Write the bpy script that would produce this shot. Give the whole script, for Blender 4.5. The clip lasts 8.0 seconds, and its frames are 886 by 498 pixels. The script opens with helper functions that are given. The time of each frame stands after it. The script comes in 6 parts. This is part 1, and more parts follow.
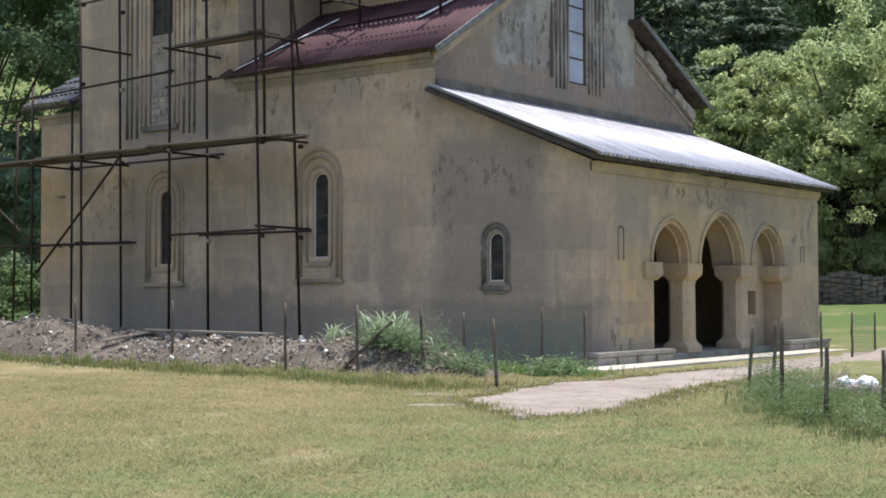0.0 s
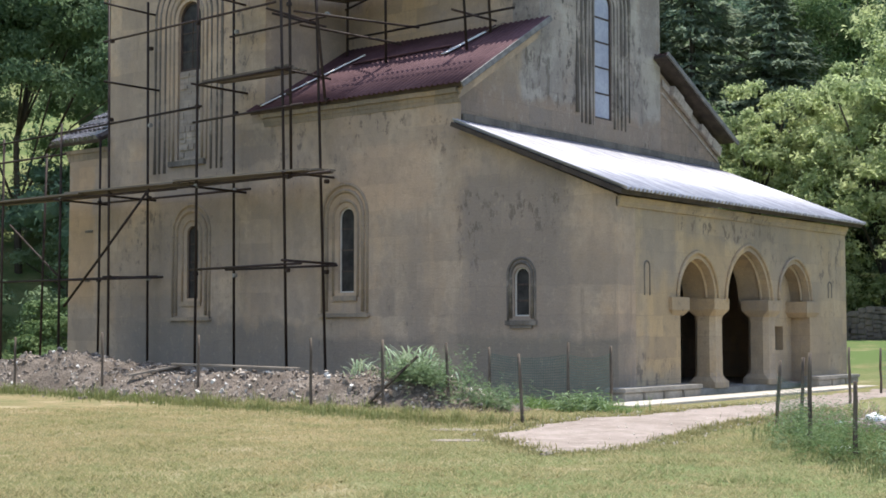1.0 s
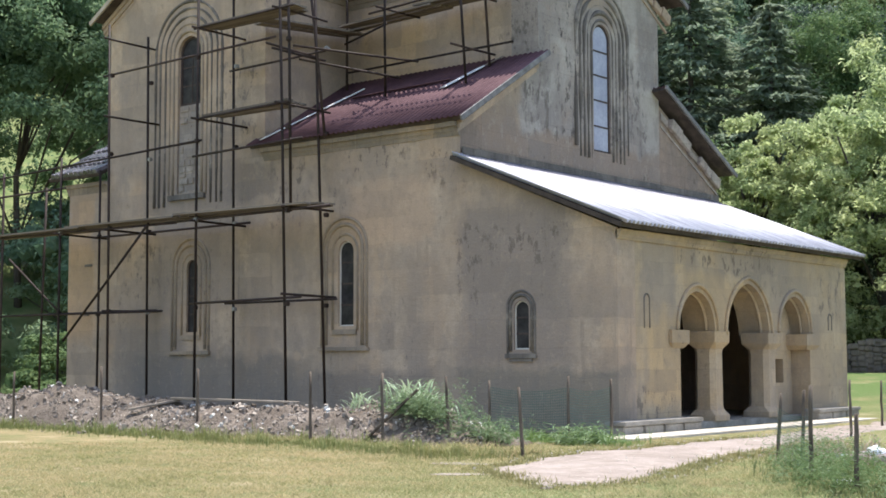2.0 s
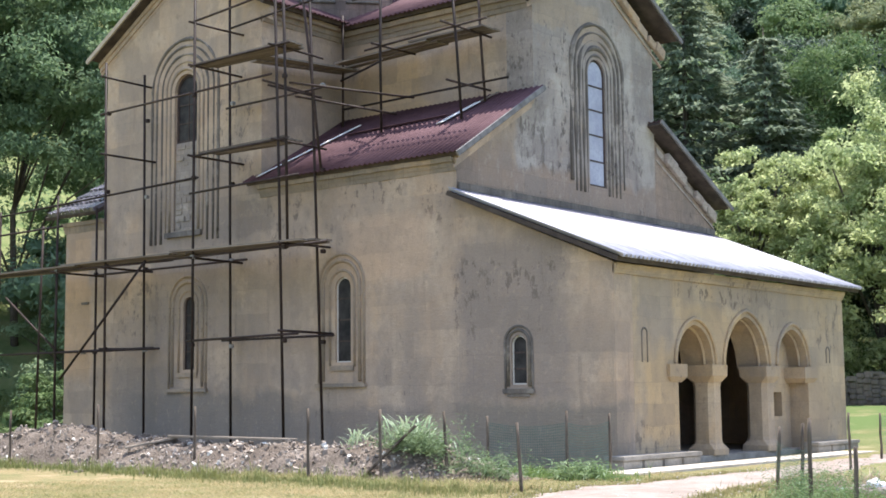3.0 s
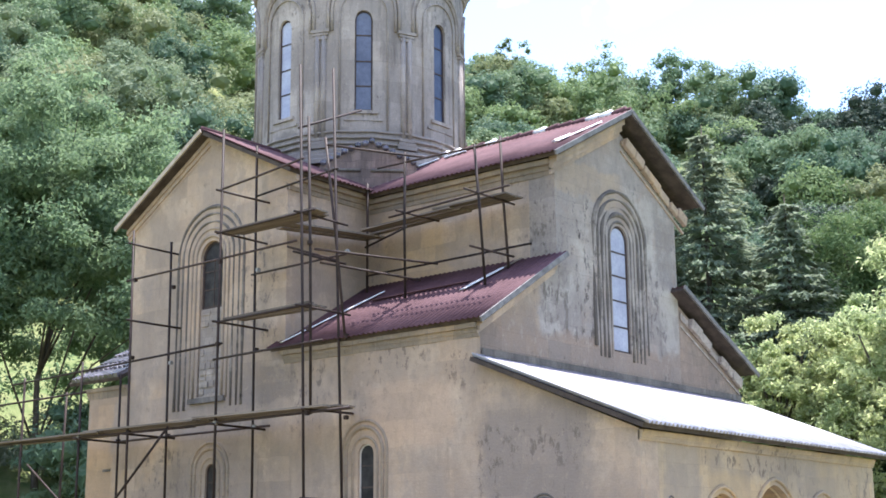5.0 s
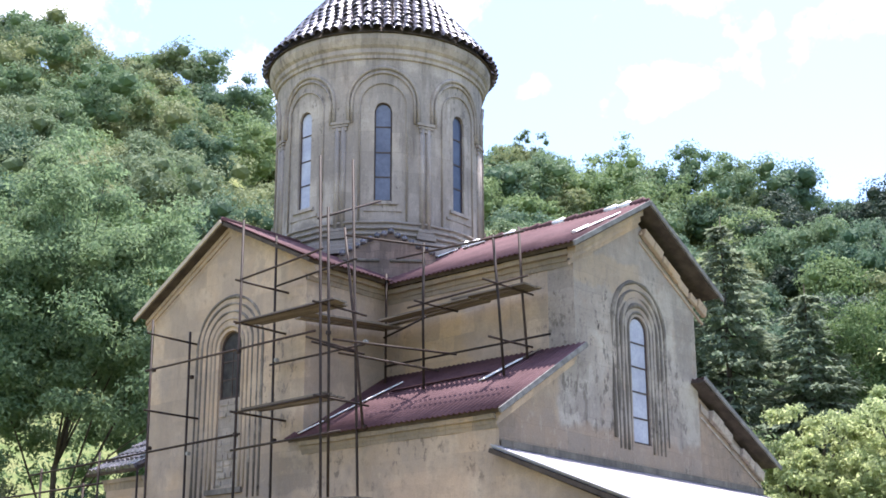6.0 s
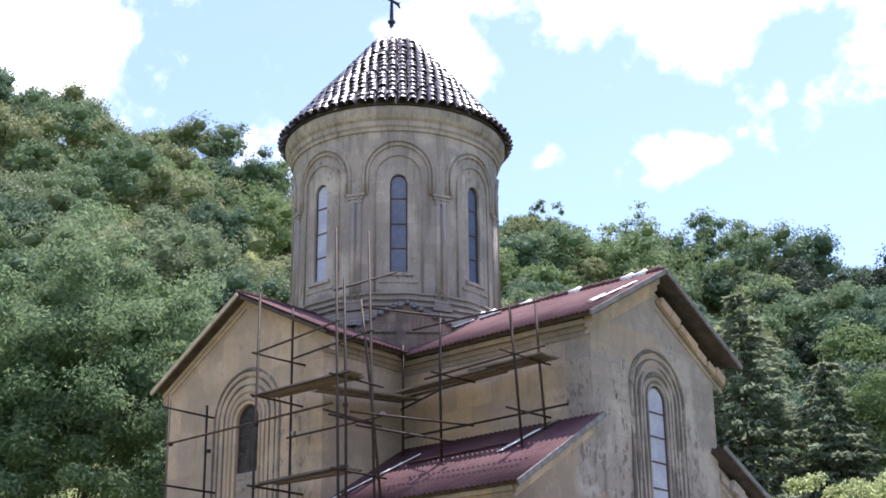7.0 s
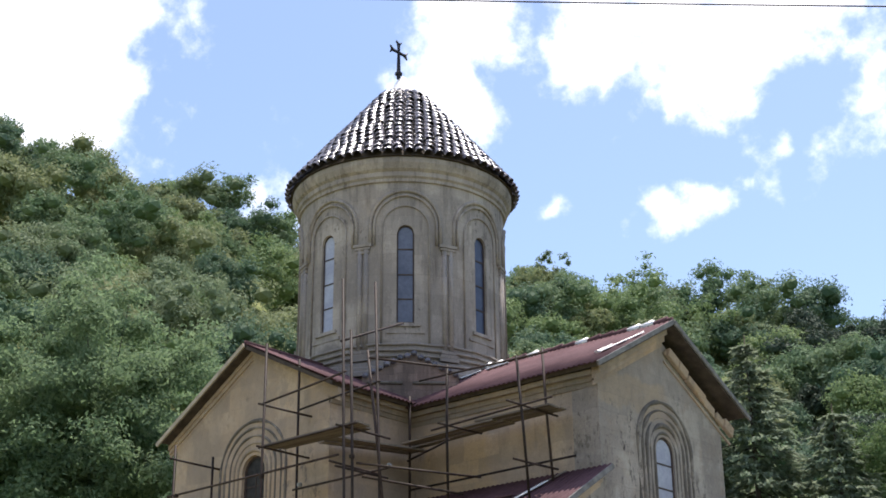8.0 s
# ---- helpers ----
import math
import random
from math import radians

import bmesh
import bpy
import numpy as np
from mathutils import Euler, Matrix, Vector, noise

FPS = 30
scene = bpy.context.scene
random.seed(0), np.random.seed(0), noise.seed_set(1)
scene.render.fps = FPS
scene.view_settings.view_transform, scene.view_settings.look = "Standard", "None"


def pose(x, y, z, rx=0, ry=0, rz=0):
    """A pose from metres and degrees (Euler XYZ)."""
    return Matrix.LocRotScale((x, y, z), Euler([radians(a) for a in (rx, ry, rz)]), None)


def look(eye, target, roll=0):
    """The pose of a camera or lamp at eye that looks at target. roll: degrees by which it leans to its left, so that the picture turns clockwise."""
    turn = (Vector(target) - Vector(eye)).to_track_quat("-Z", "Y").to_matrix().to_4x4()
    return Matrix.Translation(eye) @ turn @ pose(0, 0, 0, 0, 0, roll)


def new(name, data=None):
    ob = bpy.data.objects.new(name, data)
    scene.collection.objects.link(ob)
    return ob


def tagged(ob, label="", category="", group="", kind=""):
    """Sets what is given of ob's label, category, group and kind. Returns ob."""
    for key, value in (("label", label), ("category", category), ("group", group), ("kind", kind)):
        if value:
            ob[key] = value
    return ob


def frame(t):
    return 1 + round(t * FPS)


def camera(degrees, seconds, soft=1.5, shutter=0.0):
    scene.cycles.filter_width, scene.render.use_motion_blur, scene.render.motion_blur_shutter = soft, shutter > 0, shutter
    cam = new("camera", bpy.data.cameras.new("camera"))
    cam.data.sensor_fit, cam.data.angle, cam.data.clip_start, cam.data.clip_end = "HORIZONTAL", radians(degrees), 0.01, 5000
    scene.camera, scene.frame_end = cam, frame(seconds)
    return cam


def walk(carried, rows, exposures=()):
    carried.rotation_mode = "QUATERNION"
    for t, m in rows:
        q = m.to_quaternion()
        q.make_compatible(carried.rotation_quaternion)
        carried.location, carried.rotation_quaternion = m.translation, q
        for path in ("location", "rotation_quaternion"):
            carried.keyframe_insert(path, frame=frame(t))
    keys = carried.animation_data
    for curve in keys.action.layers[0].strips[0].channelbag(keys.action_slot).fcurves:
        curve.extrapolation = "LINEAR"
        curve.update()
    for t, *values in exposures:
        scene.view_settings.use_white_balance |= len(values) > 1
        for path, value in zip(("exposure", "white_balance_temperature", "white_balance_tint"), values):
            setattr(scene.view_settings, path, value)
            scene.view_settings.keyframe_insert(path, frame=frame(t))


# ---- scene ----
cam = camera(35.49, 8.0, soft=1.7)
EYE = (15.0, -24.34, 1.48)
PATH = [
    (0, 37.79, 1.88, -0.14),
    (0.5, 38.63, 2.61, -0.12),
    (1, 38.85, 3.32, -0.03),
    (1.5, 38.92, 3.99, -0.02),
    (3, 38.69, 6.16, -0.58),
    (3.5, 38.87, 7.00, -0.59),
    (4, 39.03, 8.49, -0.05),
    (4.5, 39.16, 10.97, -0.42),
    (5, 39.62, 13.02, -0.45),
    (6.5, 40.73, 18.39, -0.27),
    (7, 41.08, 19.69, -0.56),
    (7.5, 41.29, 20.74, -0.67),
    (8, 41.36, 21.79, -0.47),
]
walk(cam, [(t, pose(*EYE, 90 + p, 0, y) @ pose(0, 0, 0, 0, 0, r)) for t, y, p, r in PATH],
     exposures=[(0, 0.71, 6250, 11), (0.5, 0.77, 6250, 11), (1.5, 0.97, 6250, 11), (3.5, 1.49, 6250, 16), (4.5, 1.68, 6100, 18), (5, 1.72, 6050, 18),
                (6.5, 1.40, 6250, 20), (7, 1.14, 6250, 22), (7.5, 0.87, 6500, 18), (8, 0.72, 6550, 15)])

# ---- light ----
SUN = Vector((0.0, 0.25, 1.0)).normalized()
sun = new("sun", bpy.data.lights.new("sun", "SUN"))
sun.data.energy, sun.data.angle, sun.data.color = 4.0, radians(0.5), (1.0, 0.95, 0.86)
sun.matrix_world = look(SUN * 60, (0, 0, 0))


def node(nt, kind, operation="", data_type="", blend_type="", interpolation_type="", clamp=True):
    n = nt.nodes.new("ShaderNode" + kind)
    if operation:
        n.operation = operation
    if data_type:
        n.data_type = data_type
    if blend_type:
        n.blend_type = blend_type
    if interpolation_type:
        n.interpolation_type = interpolation_type
    if not clamp:
        n.clamp = False
    return n


def dirvec(az, el):
    """Unit way at az degrees counter-clockwise from +y and el degrees up."""
    a, e = radians(az), radians(el)
    return Vector((-math.sin(a) * math.cos(e), math.cos(a) * math.cos(e), math.sin(e)))


def build_world():
    w = bpy.data.worlds.new("sky")
    w.use_nodes = True
    nt = w.node_tree
    bg = nt.nodes["Background"]
    bg.inputs["Strength"].default_value = 0.145
    sky = node(nt, "TexSky")
    sky.sky_type, sky.sun_disc = "NISHITA", False
    sky.sun_elevation, sky.sun_rotation = math.asin(SUN.z), math.atan2(SUN.x, SUN.y)
    sky.air_density, sky.dust_density, sky.ozone_density = 1.0, 1.0, 1.8
    tc = node(nt, "TexCoord")
    n1 = node(nt, "TexNoise")
    n1.inputs["Scale"].default_value, n1.inputs["Detail"].default_value = 20.0, 8.0
    n1.inputs["Roughness"].default_value = 0.6
    nt.links.new(tc.outputs["Generated"], n1.inputs["Vector"])
    n2, frayed = node(nt, "TexNoise"), node(nt, "VectorMath", operation="MULTIPLY_ADD")
    n2.inputs["Scale"].default_value, n2.inputs["Detail"].default_value = 14.0, 5.0
    nt.links.new(tc.outputs["Generated"], n2.inputs["Vector"])
    nt.links.new(n2.outputs["Color"], frayed.inputs[0])
    frayed.inputs[1].default_value = (0.06, 0.06, 0.06)
    shift = node(nt, "VectorMath", operation="SUBTRACT")
    nt.links.new(tc.outputs["Generated"], shift.inputs[0])
    shift.inputs[1].default_value = (0.03, 0.03, 0.03)
    nt.links.new(shift.outputs[0], frayed.inputs[2])
    finer, level = node(nt, "VectorMath", operation="MULTIPLY_ADD"), node(nt, "VectorMath", operation="SUBTRACT")
    nt.links.new(n2.outputs["Color"], finer.inputs[0])
    finer.inputs[1].default_value = (0.05, 0.05, 0.05)
    nt.links.new(tc.outputs["Generated"], level.inputs[0])
    level.inputs[1].default_value = (0.025, 0.025, 0.025)
    nt.links.new(level.outputs[0], finer.inputs[2])
    # cumulus: soft discs in the sky's dome, frayed by noise
    total = None
    for az, el, size, flat in ((59.6, 28.8, 6.6, 1.0), (56.6, 27.8, 3.0, 0.8), (63.6, 33.6, 9, 1.0), (39.5, 31.1, 3.7, 1.0), (41.1, 28.6, 2.7, 1.0), (33.6, 30.3, 4.4, 0.8),
                               (29.5, 30.0, 5.0, 0.8), (25.3, 30.4, 3.8, 0.8), (19.7, 26.9, 3.4, 1.0), (33.1, 22.6, 0.6, 0.6), (31.4, 23.0, 1.05, 0.55), (29.6, 23.7, 1.25, 0.6),
                               (27.6, 24.5, 1.2, 0.75), (26.0, 25.0, 1.0, 0.8), (24.5, 24.6, 0.75, 1.4), (36.5, 23.4, 0.6, 0.8), (48.6, 24.0, 1.5, 1.0),
                               (75, 42, 14, 1.0), (5, 44, 13, 1.0), (180, 40, 20, 1.0), (250, 35, 18, 1.0), (120, 55, 15, 1.0)):
        d = dirvec(az, el)
        sub = node(nt, "VectorMath", operation="SUBTRACT")
        nt.links.new((finer if size < 1.7 else frayed).outputs[0], sub.inputs[0])
        sub.inputs[1].default_value = d
        mul = node(nt, "VectorMath", operation="MULTIPLY")
        mul.inputs[1].default_value = (1, 1, 1 / flat)
        nt.links.new(sub.outputs[0], mul.inputs[0])
        ln = node(nt, "VectorMath", operation="LENGTH")
        nt.links.new(mul.outputs[0], ln.inputs[0])
        mr = node(nt, "MapRange", clamp=False)
        wisp = size < 1.7
        mr.inputs[1].default_value, mr.inputs[2].default_value = 0.0, radians(size * (1.6 if wisp else 1.0))
        mr.inputs[3].default_value, mr.inputs[4].default_value = 0.56 if wisp else 1.0, 0.0
        nt.links.new(ln.outputs["Value"], mr.inputs[0])
        if total is None:
            total = mr.outputs[0]
        else:
            mx = node(nt, "Math", operation="MAXIMUM")
            nt.links.new(total, mx.inputs[0]), nt.links.new(mr.outputs[0], mx.inputs[1])
            total = mx.outputs[0]
    ad = node(nt, "Math", operation="MULTIPLY_ADD")
    nt.links.new(n1.outputs["Fac"], ad.inputs[0])
    ad.inputs[1].default_value = 2.3
    nt.links.new(total, ad.inputs[2])
    ramp = node(nt, "MapRange", interpolation_type="SMOOTHSTEP")
    ramp.inputs[1].default_value, ramp.inputs[2].default_value = 1.22, 2.05
    nt.links.new(ad.outputs[0], ramp.inputs[0])
    mix = node(nt, "Mix", data_type="RGBA")
    nt.links.new(ramp.outputs[0], mix.inputs["Factor"])
    nt.links.new(sky.outputs[0], mix.inputs[6])
    mix.inputs[7].default_value = (9.0, 9.2, 9.6, 1)
    nt.links.new(mix.outputs[2], bg.inputs["Color"])
    scene.world = w


build_world()


# ---- materials ----
def base(name, rough=0.8, metal=0.0, spec=0.3):
    m = bpy.data.materials.new(name)
    m.use_nodes = True
    b = m.node_tree.nodes["Principled BSDF"]
    b.inputs["Roughness"].default_value, b.inputs["Metallic"].default_value = rough, metal
    b.inputs["Specular IOR Level"].default_value = spec
    return m, m.node_tree, b


def coords(nt, scale=(1, 1, 1)):
    tc, mp = node(nt, "TexCoord"), node(nt, "Mapping")
    mp.inputs["Scale"].default_value = scale
    nt.links.new(tc.outputs["Object"], mp.inputs["Vector"])
    return mp.outputs[0]


def noisy(nt, vec, scale, detail=5.0, lo=0.3, hi=0.7, rough=0.6):
    n, r = node(nt, "TexNoise"), node(nt, "MapRange")
    n.inputs["Scale"].default_value, n.inputs["Detail"].default_value, n.inputs["Roughness"].default_value = scale, detail, rough
    r.inputs[1].default_value, r.inputs[2].default_value = lo, hi
    nt.links.new(vec, n.inputs["Vector"]), nt.links.new(n.outputs["Fac"], r.inputs[0])
    return r.outputs[0]


def mixed(nt, fac, a, b, blend="MIX"):
    m = node(nt, "Mix", data_type="RGBA", blend_type=blend)
    for sock, v in ((m.inputs["Factor"], fac), (m.inputs[6], a), (m.inputs[7], b)):
        if isinstance(v, (float, int)):
            sock.default_value = v
        elif isinstance(v, tuple):
            sock.default_value = (*v, 1)
        else:
            nt.links.new(v, sock)
    return m.outputs[2]


def times(nt, a, k):
    m = node(nt, "Math", operation="MULTIPLY")
    nt.links.new(a, m.inputs[0])
    if isinstance(k, (float, int)):
        m.inputs[1].default_value = k
    else:
        nt.links.new(k, m.inputs[1])
    return m.outputs[0]


def relief(nt, b, height, strength=0.4, dist=0.02):
    n = node(nt, "Bump")
    n.inputs["Strength"].default_value, n.inputs["Distance"].default_value = strength, dist
    nt.links.new(height, n.inputs["Height"]), nt.links.new(n.outputs[0], b.inputs["Normal"])


def masonry(name, warm, pale, grey, soot, greyness=(0.45, 0.62), sootiness=(0.6, 0.78), block=(0.95, 0.46), joint=0.35, streak=0.4, patch=0.45, flake=0.6, wobble=0.12, stains=()):
    """Weathered limestone blocks, limewashed in places: warm stone, pale wash, grey lichen and dark run-off streaks."""
    m, nt, b = base(name, 0.9, spec=0.15)
    p = coords(nt)
    sep, comb, add = node(nt, "SeparateXYZ"), node(nt, "CombineXYZ"), node(nt, "Math", operation="ADD")
    nt.links.new(p, sep.inputs[0])
    nt.links.new(sep.outputs[0], add.inputs[0]), nt.links.new(sep.outputs[1], add.inputs[1])
    nt.links.new(add.outputs[0], comb.inputs[0]), nt.links.new(sep.outputs[2], comb.inputs[1])
    br = node(nt, "TexBrick")
    br.offset = 0.43
    for key, v in (("Color1", (0.0, 0, 0, 1)), ("Color2", (1, 1, 1, 1)), ("Mortar", (0.5, 0.5, 0.5, 1)), ("Scale", 1.0), ("Mortar Size", 0.012),
                   ("Mortar Smooth", 0.6), ("Brick Width", block[0]), ("Row Height", block[1])):
        br.inputs[key].default_value = v
    wob = node(nt, "TexNoise")
    wob.inputs["Scale"].default_value = 1.3
    nt.links.new(p, wob.inputs["Vector"])
    off = node(nt, "VectorMath", operation="MULTIPLY_ADD")
    nt.links.new(wob.outputs["Color"], off.inputs[0])
    off.inputs[1].default_value = (wobble, wobble, wobble)
    nt.links.new(comb.outputs[0], off.inputs[2])
    nt.links.new(off.outputs[0], br.inputs["Vector"])
    col = mixed(nt, noisy(nt, p, 0.9, 6, 0.35, 0.65), warm, pale)
    col = mixed(nt, times(nt, br.outputs["Color"], 0.5), col, grey)
    col = mixed(nt, noisy(nt, coords(nt, (0.55, 0.55, 0.4)), 0.9, 8, greyness[0], greyness[1], 0.66), col, grey)
    # limewash left in patches with broken edges
    col = mixed(nt, times(nt, noisy(nt, coords(nt, (1.0, 1.0, 0.8)), 0.62, 7, 0.53, 0.565, 0.62), patch), col, pale)
    col = mixed(nt, times(nt, noisy(nt, coords(nt, (1.5, 1.5, 1.0)), 0.9, 8, 0.55, 0.60, 0.68), patch), col, grey)
    # run-off
    col = mixed(nt, times(nt, noisy(nt, coords(nt, (1.8, 1.8, 0.16)), 1.2, 5, 0.45, 0.75, 0.6), streak * 0.7), col, grey)
    col = mixed(nt, times(nt, noisy(nt, coords(nt, (2.4, 2.4, 0.3)), 1.3, 8, sootiness[0], sootiness[1], 0.7), streak), col, soot)
    # old stains and worn panels with broken edges: middle and half size along the wall and up it
    for su, sv, hu, hv, tone, much in stains:
        fray = node(nt, "VectorMath", operation="MULTIPLY_ADD")
        fn = node(nt, "TexNoise")
        fn.inputs["Scale"].default_value, fn.inputs["Detail"].default_value, fn.inputs["Roughness"].default_value = 1.1, 7.0, 0.62
        nt.links.new(p, fn.inputs["Vector"]), nt.links.new(fn.outputs["Color"], fray.inputs[0])
        fray.inputs[1].default_value = (1.1, 1.1, 0)
        nt.links.new(comb.outputs[0], fray.inputs[2])
        rel, size, mag = node(nt, "VectorMath", operation="SUBTRACT"), node(nt, "VectorMath", operation="DIVIDE"), node(nt, "VectorMath", operation="ABSOLUTE")
        rel.inputs[1].default_value, size.inputs[1].default_value = (su + 0.55, sv + 0.55, 0), (hu, hv, 1)
        nt.links.new(fray.outputs[0], rel.inputs[0]), nt.links.new(rel.outputs[0], size.inputs[0]), nt.links.new(size.outputs[0], mag.inputs[0])
        ss, big_side, gate = node(nt, "SeparateXYZ"), node(nt, "Math", operation="MAXIMUM"), node(nt, "MapRange")
        nt.links.new(mag.outputs[0], ss.inputs[0]), nt.links.new(ss.outputs[0], big_side.inputs[0]), nt.links.new(ss.outputs[1], big_side.inputs[1])
        nt.links.new(big_side.outputs[0], gate.inputs[0])
        for key, v in ((1, 0.82), (2, 1.08), (3, much), (4, 0.0)):
            gate.inputs[key].default_value = v
        if much < 0:    # pitted and cracked rather than stained
            gate.inputs[3].default_value = -much
            col = mixed(nt, times(nt, gate.outputs[0], noisy(nt, coords(nt, (1.0, 1.0, 0.55)), 4.2, 8, 0.53, 0.58, 0.75)), col, tone)
        else:
            col = mixed(nt, gate.outputs[0], col, tone)
    # flaked spots, in clusters
    spots = times(nt, noisy(nt, coords(nt, (1.0, 1.0, 0.6)), 5.5, 9, 0.55, 0.63, 0.74), noisy(nt, p, 0.45, 5, 0.50, 0.62))
    col = mixed(nt, times(nt, spots, flake), col, soot)
    # crisp mottling of the worn face
    col = mixed(nt, times(nt, noisy(nt, coords(nt, (1.0, 1.0, 0.7)), 4.2, 9, 0.50, 0.60, 0.72), 0.22), col, tuple(0.66 * v for v in grey))
    col = mixed(nt, times(nt, noisy(nt, coords(nt, (1.0, 1.0, 0.7)), 6.5, 8, 0.56, 0.64, 0.7), 0.22), col, tuple(min(1.0, 1.12 * v) for v in pale))
    # larger dressed panels, a tone apart
    big = node(nt, "TexBrick")
    big.offset = 0.37
    for key, v in (("Color1", (0.0, 0, 0, 1)), ("Color2", (1, 1, 1, 1)), ("Mortar", (0.4, 0.4, 0.4, 1)), ("Scale", 1.0), ("Mortar Size", 0.004), ("Brick Width", block[0] * 1.5), ("Row Height", block[1] * 1.9)):
        big.inputs[key].default_value = v
    nt.links.new(off.outputs[0], big.inputs["Vector"])
    worn = noisy(nt, coords(nt, (1.0, 1.0, 0.8)), 0.5, 6, 0.38, 0.62, 0.6)
    col = mixed(nt, times(nt, big.outputs["Color"], 0.16), col, tuple(0.72 * v for v in grey))
    col = mixed(nt, times(nt, times(nt, br.outputs["Color"], 0.55), worn), col, tuple(0.66 * v for v in grey))
    col = mixed(nt, times(nt, big.outputs["Fac"], 0.10), col, soot)
    col = mixed(nt, times(nt, noisy(nt, p, 28, 4, 0.4, 0.7), 0.18), col, soot)
    col = mixed(nt, times(nt, br.outputs["Fac"], joint), col, soot)
    nt.links.new(col, b.inputs["Base Color"])
    relief(nt, b, noisy(nt, p, 14, 8, 0.2, 0.8, 0.7), 0.5, 0.03)
    return m


def plain(name, a, c, rough=0.75, metal=0.0, scale=4.0, spec=0.3, bump=0.0, stretch=(1, 1, 1), lo=0.35, hi=0.65, per_piece=0.0):
    m, nt, b = base(name, rough, metal, spec)
    p = coords(nt, stretch)
    col = mixed(nt, noisy(nt, p, scale, 6, lo, hi), a, c)
    col = mixed(nt, times(nt, noisy(nt, p, scale * 9, 4, 0.4, 0.75), 0.35), col, tuple(0.6 * v for v in a))
    if per_piece:
        info = node(nt, "ObjectInfo")
        hsv = node(nt, "HueSaturation")
        mr = node(nt, "MapRange")
        mr.inputs[3].default_value, mr.inputs[4].default_value = 1 - per_piece, 1 + per_piece
        nt.links.new(info.outputs["Random"], mr.inputs[0]), nt.links.new(mr.outputs[0], hsv.inputs["Value"])
        nt.links.new(col, hsv.inputs["Color"])
        col = hsv.outputs[0]
    nt.links.new(col, b.inputs["Base Color"])
    if bump:
        relief(nt, b, noisy(nt, p, scale * 5, 6, 0.2, 0.8), bump, 0.02)
    return m


def foliage(name, a, c, glow=0.3, rough=0.5):
    """Leaves: two greens mixed leaf by leaf, some light passing through."""
    m, nt, b = base(name, 0.7, spec=0.15)
    geo = node(nt, "NewGeometry")
    col = mixed(nt, geo.outputs["Random Per Island"], a, c)
    col = mixed(nt, times(nt, noisy(nt, coords(nt), 0.13, 3, 0.35, 0.65), 0.55), col, tuple(0.5 * (u + v) * 1.15 for u, v in zip(a, (c[0] * 1.3, c[1], c[2]))))
    nt.links.new(col, b.inputs["Base Color"])
    tr, mx = node(nt, "BsdfTranslucent"), node(nt, "MixShader")
    nt.links.new(col, tr.inputs["Color"])
    mx.inputs[0].default_value = glow
    out = nt.nodes["Material Output"]
    nt.links.new(b.outputs[0], mx.inputs[1]), nt.links.new(tr.outputs[0], mx.inputs[2]), nt.links.new(mx.outputs[0], out.inputs["Surface"])
    return m


SOUTH = masonry("limewashed_stone", (0.55, 0.375, 0.235), (0.58, 0.44, 0.315), (0.365, 0.29, 0.23), (0.105, 0.085, 0.072), (0.44, 0.68), (0.6, 0.8), block=(1.2, 0.62), joint=0.07, streak=0.8, patch=0.6, wobble=0.14,
                stains=((-2.6, 3.2, 1.5, 1.9, (0.25, 0.21, 0.185), 0.7), (-1.9, 0.6, 2.6, 0.8, (0.20, 0.18, 0.15), 0.7), (-2.5, 4.05, 1.5, 0.45, (0.10, 0.08, 0.07), -0.6), (-3.9, 3.4, 0.35, 1.0, (0.10, 0.08, 0.07), -0.55), (-4.6, 5.9, 0.6, 0.5, (0.08, 0.06, 0.05), -0.6), (-9.6, 6.0, 0.7, 1.2, (0.10, 0.08, 0.07), -0.8), (-14.8, 4.0, 1.2, 0.8, (0.12, 0.10, 0.085), -0.7), (-6.6, 6.4, 1.0, 0.35, (0.12, 0.095, 0.08), -0.8), (-12.4, 0.7, 3.6, 1.0, (0.20, 0.175, 0.15), 0.7), (-6.8, 0.55, 2.2, 0.8, (0.22, 0.19, 0.165), 0.6), (-9.3, 4.0, 0.7, 2.2, (0.28, 0.225, 0.19), 0.4),
                        # the dark pitting at (-11.5, 8.6) also stands in for the scaffold's shadow
                        (-6.2, 5.0, 1.4, 0.8, (0.53, 0.375, 0.26), 0.75), (-11.5, 8.6, 0.8, 1.6, (0.17, 0.14, 0.12), -0.8), (-15.4, 8.0, 0.9, 1.6, (0.27, 0.225, 0.195), 0.5), (-11.0, 6.2, 1.0, 0.5, (0.15, 0.125, 0.11), 0.45), (-14.9, 1.3, 1.6, 1.2, (0.21, 0.185, 0.165), 0.5), (-13.0, 5.3, 1.6, 2.4, (0.28, 0.23, 0.195), 0.65), (-17.9, 4.2, 0.6, 2.2, (0.50, 0.335, 0.20), 0.75), (-5.6, 9.8, 1.2, 1.2, (0.54, 0.37, 0.20), 0.7)))
